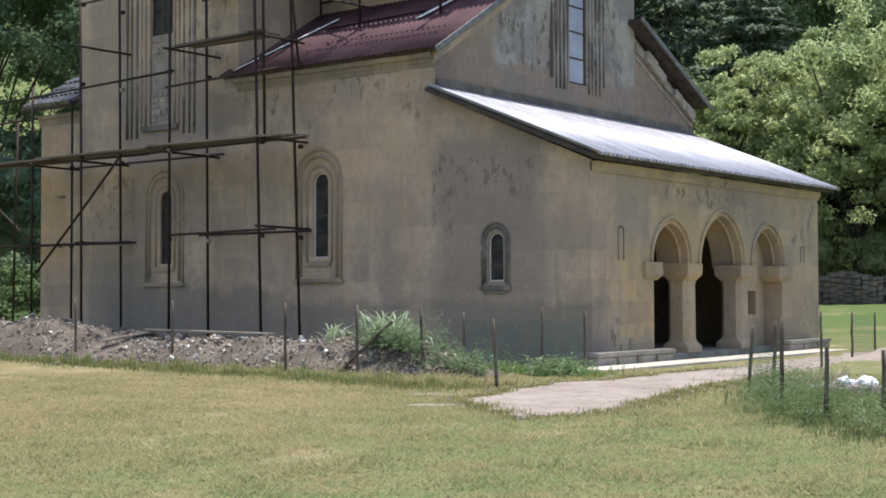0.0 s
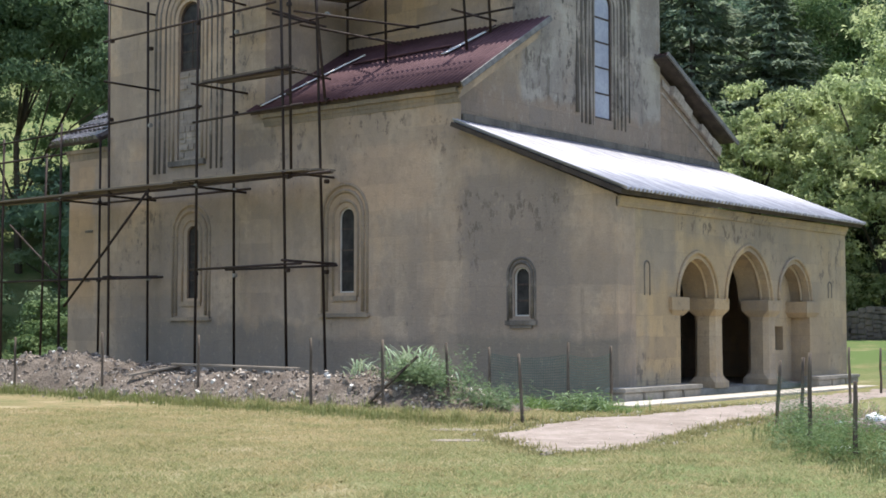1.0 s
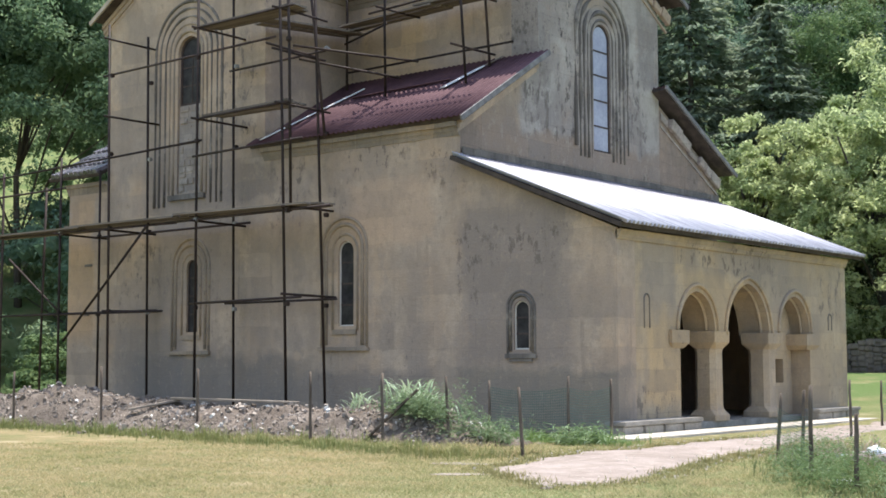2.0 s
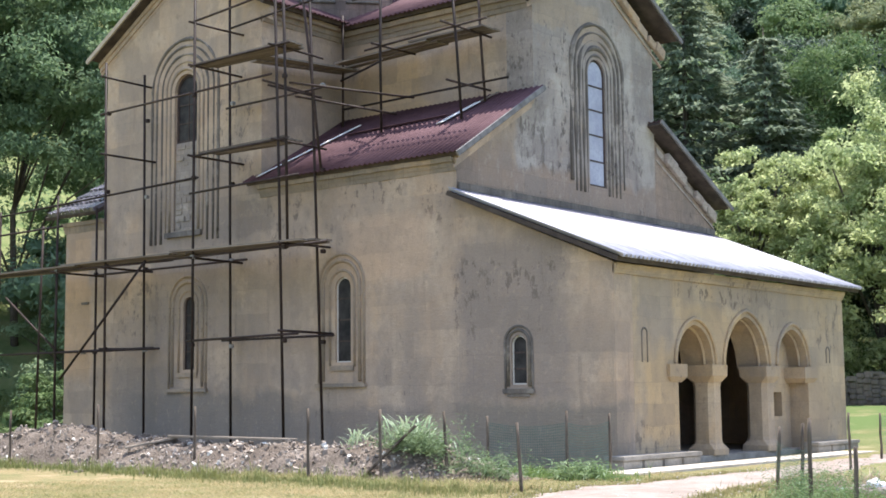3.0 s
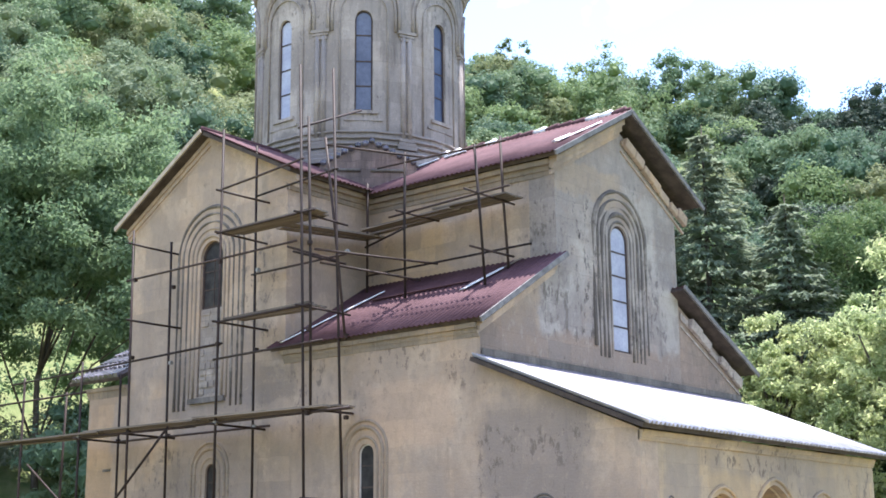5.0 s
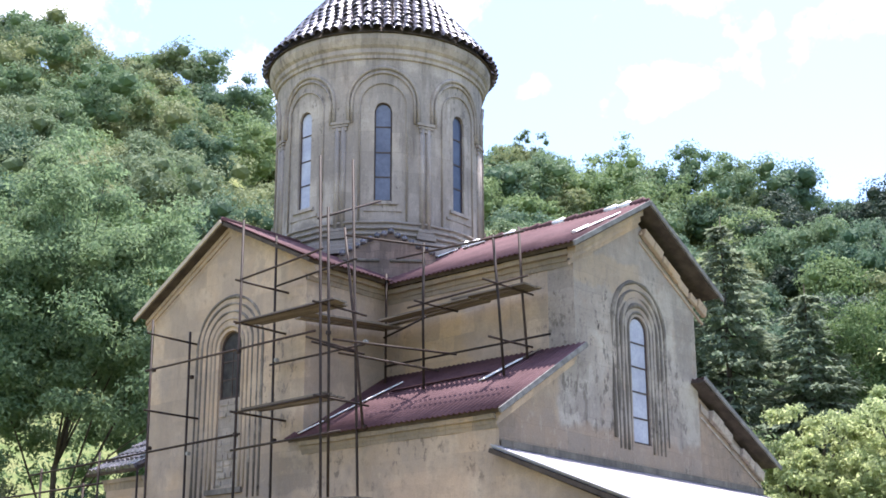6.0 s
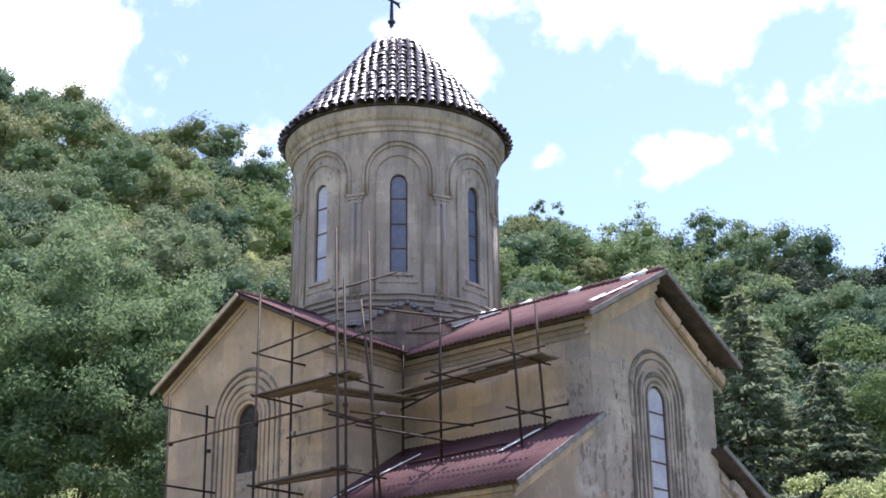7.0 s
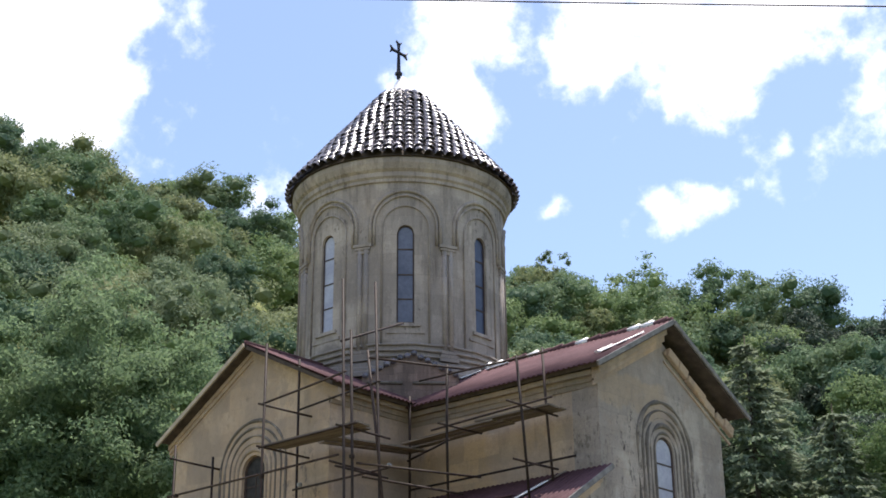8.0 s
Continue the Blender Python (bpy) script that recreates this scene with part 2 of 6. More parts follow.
WEST = masonry("grey_washed_stone", (0.36, 0.25, 0.18), (0.50, 0.445, 0.38), (0.32, 0.275, 0.24), (0.06, 0.05, 0.045), (0.38, 0.6), (0.54, 0.74), joint=0.12, streak=0.45, patch=0.6, flake=1.0,
               stains=((-1.6, 9.0, 0.9, 1.3, (0.10, 0.085, 0.075), -0.75), (-0.4, 7.6, 1.2, 0.7, (0.12, 0.10, 0.085), -0.7), (0.6, 8.2, 0.5, 1.4, (0.09, 0.075, 0.065), -0.8), (3.4, 8.2, 0.7, 1.3, (0.11, 0.09, 0.08), -0.75),
                       (-2.4, 8.0, 0.7, 0.9, (0.44, 0.315, 0.20), 0.6), (0.4, 11.2, 1.6, 0.5, (0.45, 0.33, 0.215), 0.6), (4.2, 9.9, 0.5, 1.0, (0.25, 0.215, 0.19), 0.6), (0.8, 6.35, 4.6, 0.75, (0.30, 0.215, 0.155), 0.8), (-2.6, 6.9, 0.8, 0.7, (0.31, 0.225, 0.16), 0.7)))
RUBBLE = masonry("bare_rubble_wall", (0.31, 0.215, 0.15), (0.38, 0.28, 0.205), (0.24, 0.19, 0.155), (0.075, 0.06, 0.05), (0.45, 0.6), (0.52, 0.7), (0.55, 0.3), 0.22, 0.4, 0.5, 0.8, 0.45)
PORCH = masonry("ochre_stone", (0.52, 0.365, 0.205), (0.53, 0.405, 0.265), (0.365, 0.295, 0.225), (0.115, 0.09, 0.075), (0.48, 0.7), (0.6, 0.8), joint=0.12, streak=0.65, patch=0.5,
                stains=((2.0, 1.5, 0.9, 0.9, (0.55, 0.38, 0.20), 0.75), (6.5, 3.9, 1.8, 0.35, (0.29, 0.235, 0.19), 0.55), (1.6, 3.4, 0.7, 0.8, (0.30, 0.25, 0.205), 0.6), (4.4, 2.6, 1.6, 0.9, (0.56, 0.39, 0.21), 0.7), (9.9, 1.3, 0.8, 1.0, (0.50, 0.36, 0.21), 0.5), (4.8, 3.9, 2.4, 0.3, (0.11, 0.085, 0.07), -0.8), (10.6, 3.2, 0.8, 0.6, (0.13, 0.105, 0.09), -0.7), (1.3, 0.5, 0.9, 0.4, (0.14, 0.115, 0.095), -0.7)))
DRUM = masonry("drum_stone", (0.45, 0.37, 0.31), (0.54, 0.47, 0.41), (0.33, 0.29, 0.262), (0.085, 0.07, 0.062), (0.42, 0.62), (0.5, 0.7), (0.7, 0.62), 0.12, streak=0.85, patch=0.6, flake=0.9,
               stains=((-10.2, 16.0, 1.6, 0.8, (0.27, 0.235, 0.215), 0.6), (-8.4, 15.2, 0.9, 1.4, (0.29, 0.25, 0.225), 0.5), (-12.0, 15.6, 0.7, 1.0, (0.27, 0.235, 0.215), 0.5), (-9.0, 13.4, 4.0, 0.6, (0.15, 0.13, 0.117), 0.6), (-6.6, 14.6, 0.8, 1.3, (0.27, 0.24, 0.22), 0.5)))
TRIM = masonry("carved_trim_stone", (0.40, 0.285, 0.185), (0.43, 0.335, 0.245), (0.26, 0.22, 0.18), (0.095, 0.08, 0.068), (0.44, 0.64), (0.56, 0.74), (0.8, 2.0), 0.3, streak=0.7)
GREYTRIM = masonry("dark_trim_stone", (0.215, 0.17, 0.135), (0.285, 0.245, 0.205), (0.155, 0.138, 0.122), (0.05, 0.043, 0.038), (0.42, 0.6), (0.48, 0.66), (0.8, 1.4), 0.05, streak=0.6, patch=0.6, flake=1.0)
CARVED = masonry("eroded_carved_stone", (0.20, 0.165, 0.132), (0.35, 0.305, 0.258), (0.145, 0.127, 0.112), (0.05, 0.043, 0.038), (0.40, 0.56), (0.5, 0.64), (0.5, 0.35), 0.05, streak=0.5, patch=0.95, flake=1.0)
RED = plain("red_painted_sheet", (0.080, 0.040, 0.045), (0.13, 0.070, 0.075), 0.85, 0.0, 1.2, 0.15, 0.1)
ZINC = plain("galvanised_sheet", (0.30, 0.295, 0.33), (0.50, 0.49, 0.53), 0.6, 0.2, 1.6, 0.4, 0.1, (0.25, 3, 1), 0.42, 0.6)
FLASH = plain("bare_flashing", (0.70, 0.70, 0.70), (0.8, 0.8, 0.8), 0.45, 0.3, 2.0)
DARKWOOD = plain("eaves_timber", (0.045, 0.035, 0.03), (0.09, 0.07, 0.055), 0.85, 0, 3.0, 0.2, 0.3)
TILE = plain("old_glazed_tile", (0.03, 0.026, 0.034), (0.15, 0.135, 0.155), 0.2, 0, 5.0, 0.8, 0.2, per_piece=0.45)
WHITECAP = plain("pale_metal_cap", (0.66, 0.64, 0.63), (0.76, 0.75, 0.74), 0.5, 0.2, 3.0)
IRON = plain("black_iron", (0.02, 0.02, 0.028), (0.045, 0.04, 0.05), 0.5, 0.6, 6.0)
TUBE = plain("rusty_scaffold_tube", (0.024, 0.016, 0.013), (0.052, 0.033, 0.027), 0.6, 0.0, 5.0, 0.2, 0.1, per_piece=0.35)
CLAMP = plain("zinc_coupler", (0.20, 0.185, 0.17), (0.40, 0.38, 0.36), 0.5, 0.4, 9.0)
PLANK = plain("weathered_plank", (0.125, 0.10, 0.08), (0.235, 0.195, 0.155), 0.85, 0, 2.2, 0.2, 0.4, (0.4, 5, 5), per_piece=0.25)
# plank wood in a lighter copy, sunlight on its top put into the colour
SUNPLANK = plain("sunlit_plank", (0.20, 0.165, 0.13), (0.33, 0.28, 0.225), 0.9, 0, 2.2, 0.2, 0.3, (0.4, 5, 5))
# pale and blue panes: the sky's reflection is put into their colour
GLASS_PALE = plain("sky_pale_pane", (0.34, 0.35, 0.43), (0.45, 0.46, 0.53), 0.18, 0, 1.2, 0.6)
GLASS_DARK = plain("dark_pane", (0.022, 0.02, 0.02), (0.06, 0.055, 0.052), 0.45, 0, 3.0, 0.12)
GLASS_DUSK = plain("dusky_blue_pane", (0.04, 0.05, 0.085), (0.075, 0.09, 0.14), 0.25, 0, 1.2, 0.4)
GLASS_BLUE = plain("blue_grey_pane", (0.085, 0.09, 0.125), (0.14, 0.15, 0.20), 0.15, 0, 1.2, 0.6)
FRAME = plain("dark_window_frame", (0.045, 0.032, 0.03), (0.08, 0.055, 0.045), 0.7, 0, 6.0)
LIMEFRAME = plain("limewashed_frame", (0.52, 0.49, 0.44), (0.62, 0.58, 0.52), 0.85, 0, 6.0)
INFILL = masonry("rubble_infill", (0.36, 0.26, 0.205), (0.47, 0.405, 0.35), (0.29, 0.25, 0.22), (0.15, 0.13, 0.11), (0.45, 0.6), (0.55, 0.7), (0.36, 0.22), 0.35, patch=0.8, flake=1.0)
POSTWOOD = plain("grey_post_wood", (0.075, 0.058, 0.045), (0.19, 0.15, 0.115), 0.9, 0, 4.0, 0.2, 0.3, (4, 4, 0.6))
CONCRETE = plain("pale_concrete", (0.42, 0.375, 0.31), (0.54, 0.49, 0.42), 0.9, 0, 1.8, 0.2, 0.2)
BENCHSTONE = plain("bench_stone", (0.22, 0.20, 0.17), (0.36, 0.33, 0.285), 0.9, 0, 2.6, 0.2, 0.4)
SLABSTONE = plain("sunken_slab_stone", (0.23, 0.195, 0.16), (0.32, 0.275, 0.225), 0.95, 0, 3.0, 0.1, 0.3)
NET = plain("green_netting", (0.05, 0.12, 0.09), (0.08, 0.17, 0.13), 0.6, 0, 5.0)
LEAF_BRIGHT = foliage("walnut_leaves", (0.25, 0.325, 0.13), (0.50, 0.565, 0.31), 0.65)
LEAF_MID = foliage("hornbeam_leaves", (0.075, 0.14, 0.055), (0.16, 0.225, 0.09), 0.35)
LEAF_DARK = foliage("shade_leaves", (0.13, 0.215, 0.112), (0.215, 0.305, 0.165), 0.55)
LEAF_FIR = foliage("conifer_needles", (0.165, 0.22, 0.145), (0.255, 0.31, 0.21), 0.5)
SHRUB_GREY = foliage("thicket_leaves", (0.15, 0.185, 0.13), (0.28, 0.31, 0.23), 0.4)
LEAF_STRAP = foliage("pale_strap_leaves", (0.24, 0.34, 0.20), (0.42, 0.50, 0.36), 0.35)
LEAF_WEED = foliage("weed_leaves", (0.11, 0.19, 0.08), (0.26, 0.34, 0.20), 0.35)
BARK = plain("bark", (0.06, 0.05, 0.04), (0.13, 0.11, 0.09), 0.95, 0, 5.0, 0.1, 0.6, (3, 3, 0.6))


# ---- mesh helpers ----
def part(name, bm, material, parent=None, label="", smooth=False):
    me = bpy.data.meshes.new(name)
    bmesh.ops.recalc_face_normals(bm, faces=bm.faces[:])
    if smooth:
        for f in bm.faces:
            f.smooth = True
    bm.to_mesh(me)
    bm.free()
    me.materials.append(material)
    ob = new(name, me)
    ob.parent = parent
    if label:
        tagged(ob, label)
    return ob


def raw(name, verts, faces, material, parent=None, label="", smooth=False):
    """A mesh straight from arrays: verts n x 3, faces n x 3 or n x 4."""
    verts, faces = np.asarray(verts, dtype=np.float32), np.asarray(faces, dtype=np.int32)
    me = bpy.data.meshes.new(name)
    k = faces.shape[1]
    me.vertices.add(len(verts)), me.loops.add(faces.size), me.polygons.add(len(faces))
    me.vertices.foreach_set("co", verts.ravel())
    me.loops.foreach_set("vertex_index", faces.ravel())
    me.polygons.foreach_set("loop_start", np.arange(0, faces.size, k, dtype=np.int32))
    me.polygons.foreach_set("use_smooth", np.full(len(faces), smooth))
    me.update(calc_edges=True)
    me.materials.append(material)
    ob = new(name, me)
    ob.parent = parent
    if label:
        tagged(ob, label)
    return ob


def empty(name, x, y, z, label, category, group="", kind="", rz=0.0):
    ob = new(name)
    ob.matrix_world = pose(x, y, z, 0, 0, rz)
    return tagged(ob, label, category, group, kind)


def box(bm, x0, x1, y0, y1, z0, z1, bevel=0.0):
    vs = [bm.verts.new((x, y, z)) for z in (z0, z1) for y in (y0, y1) for x in (x0, x1)]
    fs = [bm.faces.new([vs[i] for i in q]) for q in ((0, 2, 3, 1), (4, 5, 7, 6), (0, 1, 5, 4), (2, 6, 7, 3), (0, 4, 6, 2), (1, 3, 7, 5))]
    if bevel:
        es = list({e for f in fs for e in f.edges})
        bmesh.ops.bevel(bm, geom=es, offset=bevel, segments=2, affect="EDGES")
    return vs


def hull(bm, pts, faces):
    vs = [bm.verts.new(p) for p in pts]
    for f in faces:
        bm.faces.new([vs[i] for i in f])


def beam(bm, a, b, w, h, up=(0, 0, 1)):
    """A straight bar of section w x h from a to b."""
    a, b = Vector(a), Vector(b)
    d = (b - a).normalized()
    s = d.cross(Vector(up)).normalized()
    u = s.cross(d)
    vs = [bm.verts.new(p + s * (i * w / 2) + u * (j * h / 2)) for p in (a, b) for i, j in ((-1, -1), (1, -1), (1, 1), (-1, 1))]
    for q in ((0, 1, 2, 3), (7, 6, 5, 4), (0, 4, 5, 1), (1, 5, 6, 2), (2, 6, 7, 3), (3, 7, 4, 0)):
        bm.faces.new([vs[i] for i in q])


def sweep(bm, pts, r, sides=8, flat=1.0, radii=None):
    """A round bar along a line of points."""
    pts = [Vector(p) for p in pts]
    rings, side = [], None
    for i, p in enumerate(pts):
        d = (pts[min(i + 1, len(pts) - 1)] - pts[max(i - 1, 0)]).normalized()
        if side is None:
            side = d.orthogonal().normalized()
        side = (side - d * side.dot(d)).normalized()
        up = d.cross(side)
        q = radii[i] if radii else r
        rings.append([bm.verts.new(p + side * q * math.cos(2 * math.pi * k / sides) + up * q * math.sin(2 * math.pi * k / sides)) for k in range(sides)])
    for a, b in zip(rings, rings[1:]):
        for k in range(sides):
            bm.faces.new((a[k], a[(k + 1) % sides], b[(k + 1) % sides], b[k]))
    bm.faces.new(rings[0][::-1]), bm.faces.new(rings[-1])


def prism(bm, outline, holes, at, depth):
    """A flat plate with holes: outline and holes in (u, v), at(u, v, d) gives the place at depth d (0: front, depth: back)."""
    loops = [outline] + list(holes)
    for d in (0.0, depth):
        sub = bmesh.new()
        for lp in loops:
            vs = [sub.verts.new((u, v, 0)) for u, v in lp]
            for i in range(len(vs)):
                sub.edges.new((vs[i], vs[(i + 1) % len(vs)]))
        bmesh.ops.triangle_fill(sub, use_beauty=True, use_dissolve=False, edges=sub.edges[:])
        made = {v: bm.verts.new(at(v.co.x, v.co.y, d)) for v in sub.verts}
        for f in sub.faces:
            bm.faces.new([made[v] for v in f.verts])
        sub.free()
    for lp in loops:
        for (u0, v0), (u1, v1) in zip(lp, lp[1:] + lp[:1]):
            bm.faces.new([bm.verts.new(at(u0, v0, 0.0)), bm.verts.new(at(u1, v1, 0.0)), bm.verts.new(at(u1, v1, depth)), bm.verts.new(at(u0, v0, depth))])
    bmesh.ops.remove_doubles(bm, verts=bm.verts[:], dist=0.0005)


def arch(u, w, v0, v1, n=14, pointed=0.0):
    """An arched outline, centre u, width w, from v0 up to the crown v1; pointed: how far the two arcs' centres lie apart, in half widths."""
    h = w / 2
    rise = h * math.sqrt(max((1 + pointed) ** 2 - pointed ** 2, 0.01)) if pointed else h
    spring = v1 - rise
    pts = [(u - h, v0), (u - h, spring)]
    if pointed:
        rad, top = h * (1 + pointed), math.acos(pointed / (1 + pointed))
        right = [(u - h * pointed + rad * math.cos(top * i / n), spring + rad * math.sin(top * i / n)) for i in range(n + 1)]
        pts += [(2 * u - x, y) for x, y in right[1:]] + right[-2::-1]
    else:
        pts += [(u - h * math.cos(math.pi * i / n), spring + h * math.sin(math.pi * i / n)) for i in range(1, n + 1)]
    return pts + [(u + h, v0)]


def south(u, v, d):
    return Vector((u, d, v))


def west(off):
    return lambda u, v, d: Vector((off - d, u, v))


# ---- ground, hills ----
CREST = ((0, 16.8), (23, 16.7), (28, 17.3), (30, 18.0), (33, 18.9), (36, 19.8), (38, 20.0), (44, 20.0), (48, 20.6), (51, 22.6), (55, 23.2), (59, 24.2), (75, 24.2))


def hill(x, y):
    """Height of the land, metres: a level yard, a wooded valley side behind the church."""
    dx, dy = x - EYE[0], y - EYE[1]
    d, az = math.hypot(dx, dy), math.degrees(math.atan2(-dx, dy))
    h = 0.05 * noise.noise(Vector((x * 0.25, y * 0.25, 0))) * (0 if -19.5 < x < 2.2 and -0.5 < y < 13 else 1)
    foot = 50.0 + 0.5 * max(0.0, 40 - az)
    rise = max(0.0, min(1.0, (d - 34) / 24)) * max(0.0, min(1.0, (34 - az) / 6))
    h += 1.1 * rise * rise * (3 - 2 * rise) * max(0.0, min(1.0, (az + 60) / 30))
    if d < foot:
        return h
    crest = CREST[0][1] if az < 0 else CREST[-1][1]
    for (a0, e0), (a1, e1) in zip(CREST, CREST[1:]):
        if a0 <= az <= a1:
            crest = e0 + (e1 - e0) * (az - a0) / (a1 - a0)
    turn = max(0.0, min(1.0, (100 - abs(az - 40)) / 40))
    top = 172 * math.tan(radians(crest)) * turn
    s = (d - foot) / (172 - foot)
    k = s ** 1.12 if s < 1 else max(0.0, 1 - 0.5 * (s - 1))
    return h + top * k + min(s * 4, 1) * 2.2 * noise.noise(Vector((x * 0.022, y * 0.022, 3.1)))


PATH_Y = (-10.8, -9.8, -8.9, -6.8, -3.5, 0.5, 4.0, 10.0, 24.0)
PATH_MID = (5.75, 5.2, 4.6, 3.95, 3.6, 3.5, 3.0, 2.7, 2.5)
PATH_HALF = (0.05, 0.85, 1.4, 1.5, 1.2, 0.75, 0.7, 0.7, 0.7)


def path_edges(y):
    """Left and right edge of the bare earth path at y."""
    mid, half = np.interp(y, PATH_Y, PATH_MID), np.interp(y, PATH_Y, PATH_HALF)
    wob = lambda k: 0.34 * noise.noise(Vector((y * 0.9, k, 0))) + 0.26 * noise.noise(Vector((y * 3.1, k, 2))) + 0.16 * noise.noise(Vector((y * 9.0, k, 4)))
    return mid - half + wob(7), mid + half + wob(9)


def on_path(x, y):
    if y < -11 or y > 24:
        return 0.0
    l, r = path_edges(y)
    return 1.0 if l < x < r else 0.0


def greener(nt, p, col):
    """The lawn stays fresher towards the rubbish patch."""
    sx, near = node(nt, "SeparateXYZ"), node(nt, "MapRange")
    nt.links.new(p, sx.inputs[0]), nt.links.new(sx.outputs[0], near.inputs[0])
    near.inputs[1].default_value, near.inputs[2].default_value = 1.0, 8.0
    return mixed(nt, times(nt, near.outputs[0], noisy(nt, p, 1.1, 7, 0.34, 0.60, 0.65)), col, (0.17, 0.21, 0.085))


def build_ground():
    xs = np.concatenate([np.linspace(-1500, -320, 10), np.linspace(-300, -26, 60), np.linspace(-24, 26, 126), np.linspace(28, 260, 30), np.linspace(300, 1500, 8)])
    ys = np.concatenate([np.linspace(-1500, -60, 12), np.linspace(-40, 22, 140), np.linspace(24, 300, 70), np.linspace(330, 1500, 8)])
    verts = [(x, y, hill(x, y)) for y in ys for x in xs]
    n = len(xs)
    faces = [(j * n + i, j * n + i + 1, (j + 1) * n + i + 1, (j + 1) * n + i) for j in range(len(ys) - 1) for i in range(n - 1)]
    m, nt, b = base("dry_lawn", 0.95, spec=0.1)
    p = coords(nt)
    col = mixed(nt, noisy(nt, p, 0.35, 7, 0.38, 0.62), (0.215, 0.195, 0.088), (0.34, 0.265, 0.145))
    col = mixed(nt, noisy(nt, p, 1.3, 7, 0.50, 0.66), col, (0.165, 0.185, 0.078))
    col = mixed(nt, noisy(nt, p, 0.7, 7, 0.55, 0.64), col, (0.44, 0.36, 0.22))
    col = mixed(nt, times(nt, noisy(nt, p, 3.5, 8, 0.52, 0.66, 0.7), 0.6), col, (0.12, 0.15, 0.062))
    col = mixed(nt, times(nt, noisy(nt, p, 38, 5, 0.4, 0.7), 0.7), col, (0.11, 0.105, 0.05))
    col = greener(nt, p, col)
    sep, far = node(nt, "SeparateXYZ"), node(nt, "MapRange")
    nt.links.new(p, sep.inputs[0]), nt.links.new(sep.outputs[1], far.inputs[0])
    far.inputs[1].default_value, far.inputs[2].default_value = 8.0, 16.0
    col = mixed(nt, times(nt, far.outputs[0], noisy(nt, p, 0.5, 5, 0.25, 0.5)), col, (0.105, 0.15, 0.05))
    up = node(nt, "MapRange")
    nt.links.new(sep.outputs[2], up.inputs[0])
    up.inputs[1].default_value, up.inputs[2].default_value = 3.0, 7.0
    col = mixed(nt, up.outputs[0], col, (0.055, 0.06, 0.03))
    # an open meadow on the bank east of the church
    east = node(nt, "MapRange")
    nt.links.new(sep.outputs[0], east.inputs[0])
    east.inputs[1].default_value, east.inputs[2].default_value = -23.0, -26.0
    col = mixed(nt, east.outputs[0], col, mixed(nt, noisy(nt, p, 0.8, 7, 0.38, 0.62), (0.13, 0.18, 0.065), (0.235, 0.25, 0.11)))
    nt.links.new(col, b.inputs["Base Color"])
    relief(nt, b, noisy(nt, p, 22, 8, 0.2, 0.8, 0.7), 0.7, 0.05)
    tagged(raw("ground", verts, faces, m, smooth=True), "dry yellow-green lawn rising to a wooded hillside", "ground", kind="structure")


build_ground()


def build_path():
    m, nt, b = base("trodden_earth", 0.95, spec=0.1)
    p = coords(nt)
    col = mixed(nt, noisy(nt, p, 0.8, 7, 0.35, 0.65), (0.25, 0.205, 0.175), (0.34, 0.285, 0.25))
    col = mixed(nt, times(nt, noisy(nt, p, 7, 7, 0.5, 0.7), 0.5), col, (0.19, 0.165, 0.135))
    col = mixed(nt, times(nt, noisy(nt, p, 2.2, 8, 0.48, 0.62, 0.7), 0.6), col, (0.20, 0.165, 0.13))
    col = mixed(nt, times(nt, noisy(nt, coords(nt, (1, 2, 1)), 3.0, 7, 0.55, 0.66, 0.7), 0.6), col, (0.44, 0.38, 0.33))
    nt.links.new(col, b.inputs["Base Color"])
    relief(nt, b, noisy(nt, p, 12, 8, 0.2, 0.8, 0.7), 0.6, 0.03)
    bm = bmesh.new()
    prev = None
    for j in range(700):
        y = -11.0 + j * 0.05
        l, r = path_edges(y)
        row = [bm.verts.new((l + (r - l) * k / 8, y, hill(l + (r - l) * k / 8, y) + (0.012 + 0.018 * math.sin(math.pi * k / 8) if 0 < k < 8 else -0.03))) for k in range(9)]
        if prev:
            for k in range(8):
                bm.faces.new((prev[k], prev[k + 1], row[k + 1], row[k]))
        prev = row
    tagged(part("path", bm, m, smooth=True), "bare pale earth path across the lawn", "path", kind="structure")


build_path()

bm = bmesh.new()
box(bm, 0.62, 1.45, -1.9, 12.4, -0.1, 0.05, 0.012)
tagged(part("pavement", bm, CONCRETE), "sunlit pale concrete strip along the porch", "pavement", kind="structure")

# ---- church ----
church = empty("church", 0, 0, 0, "weathered tan limestone church with a tiled drum and red sheet roofs", "church")


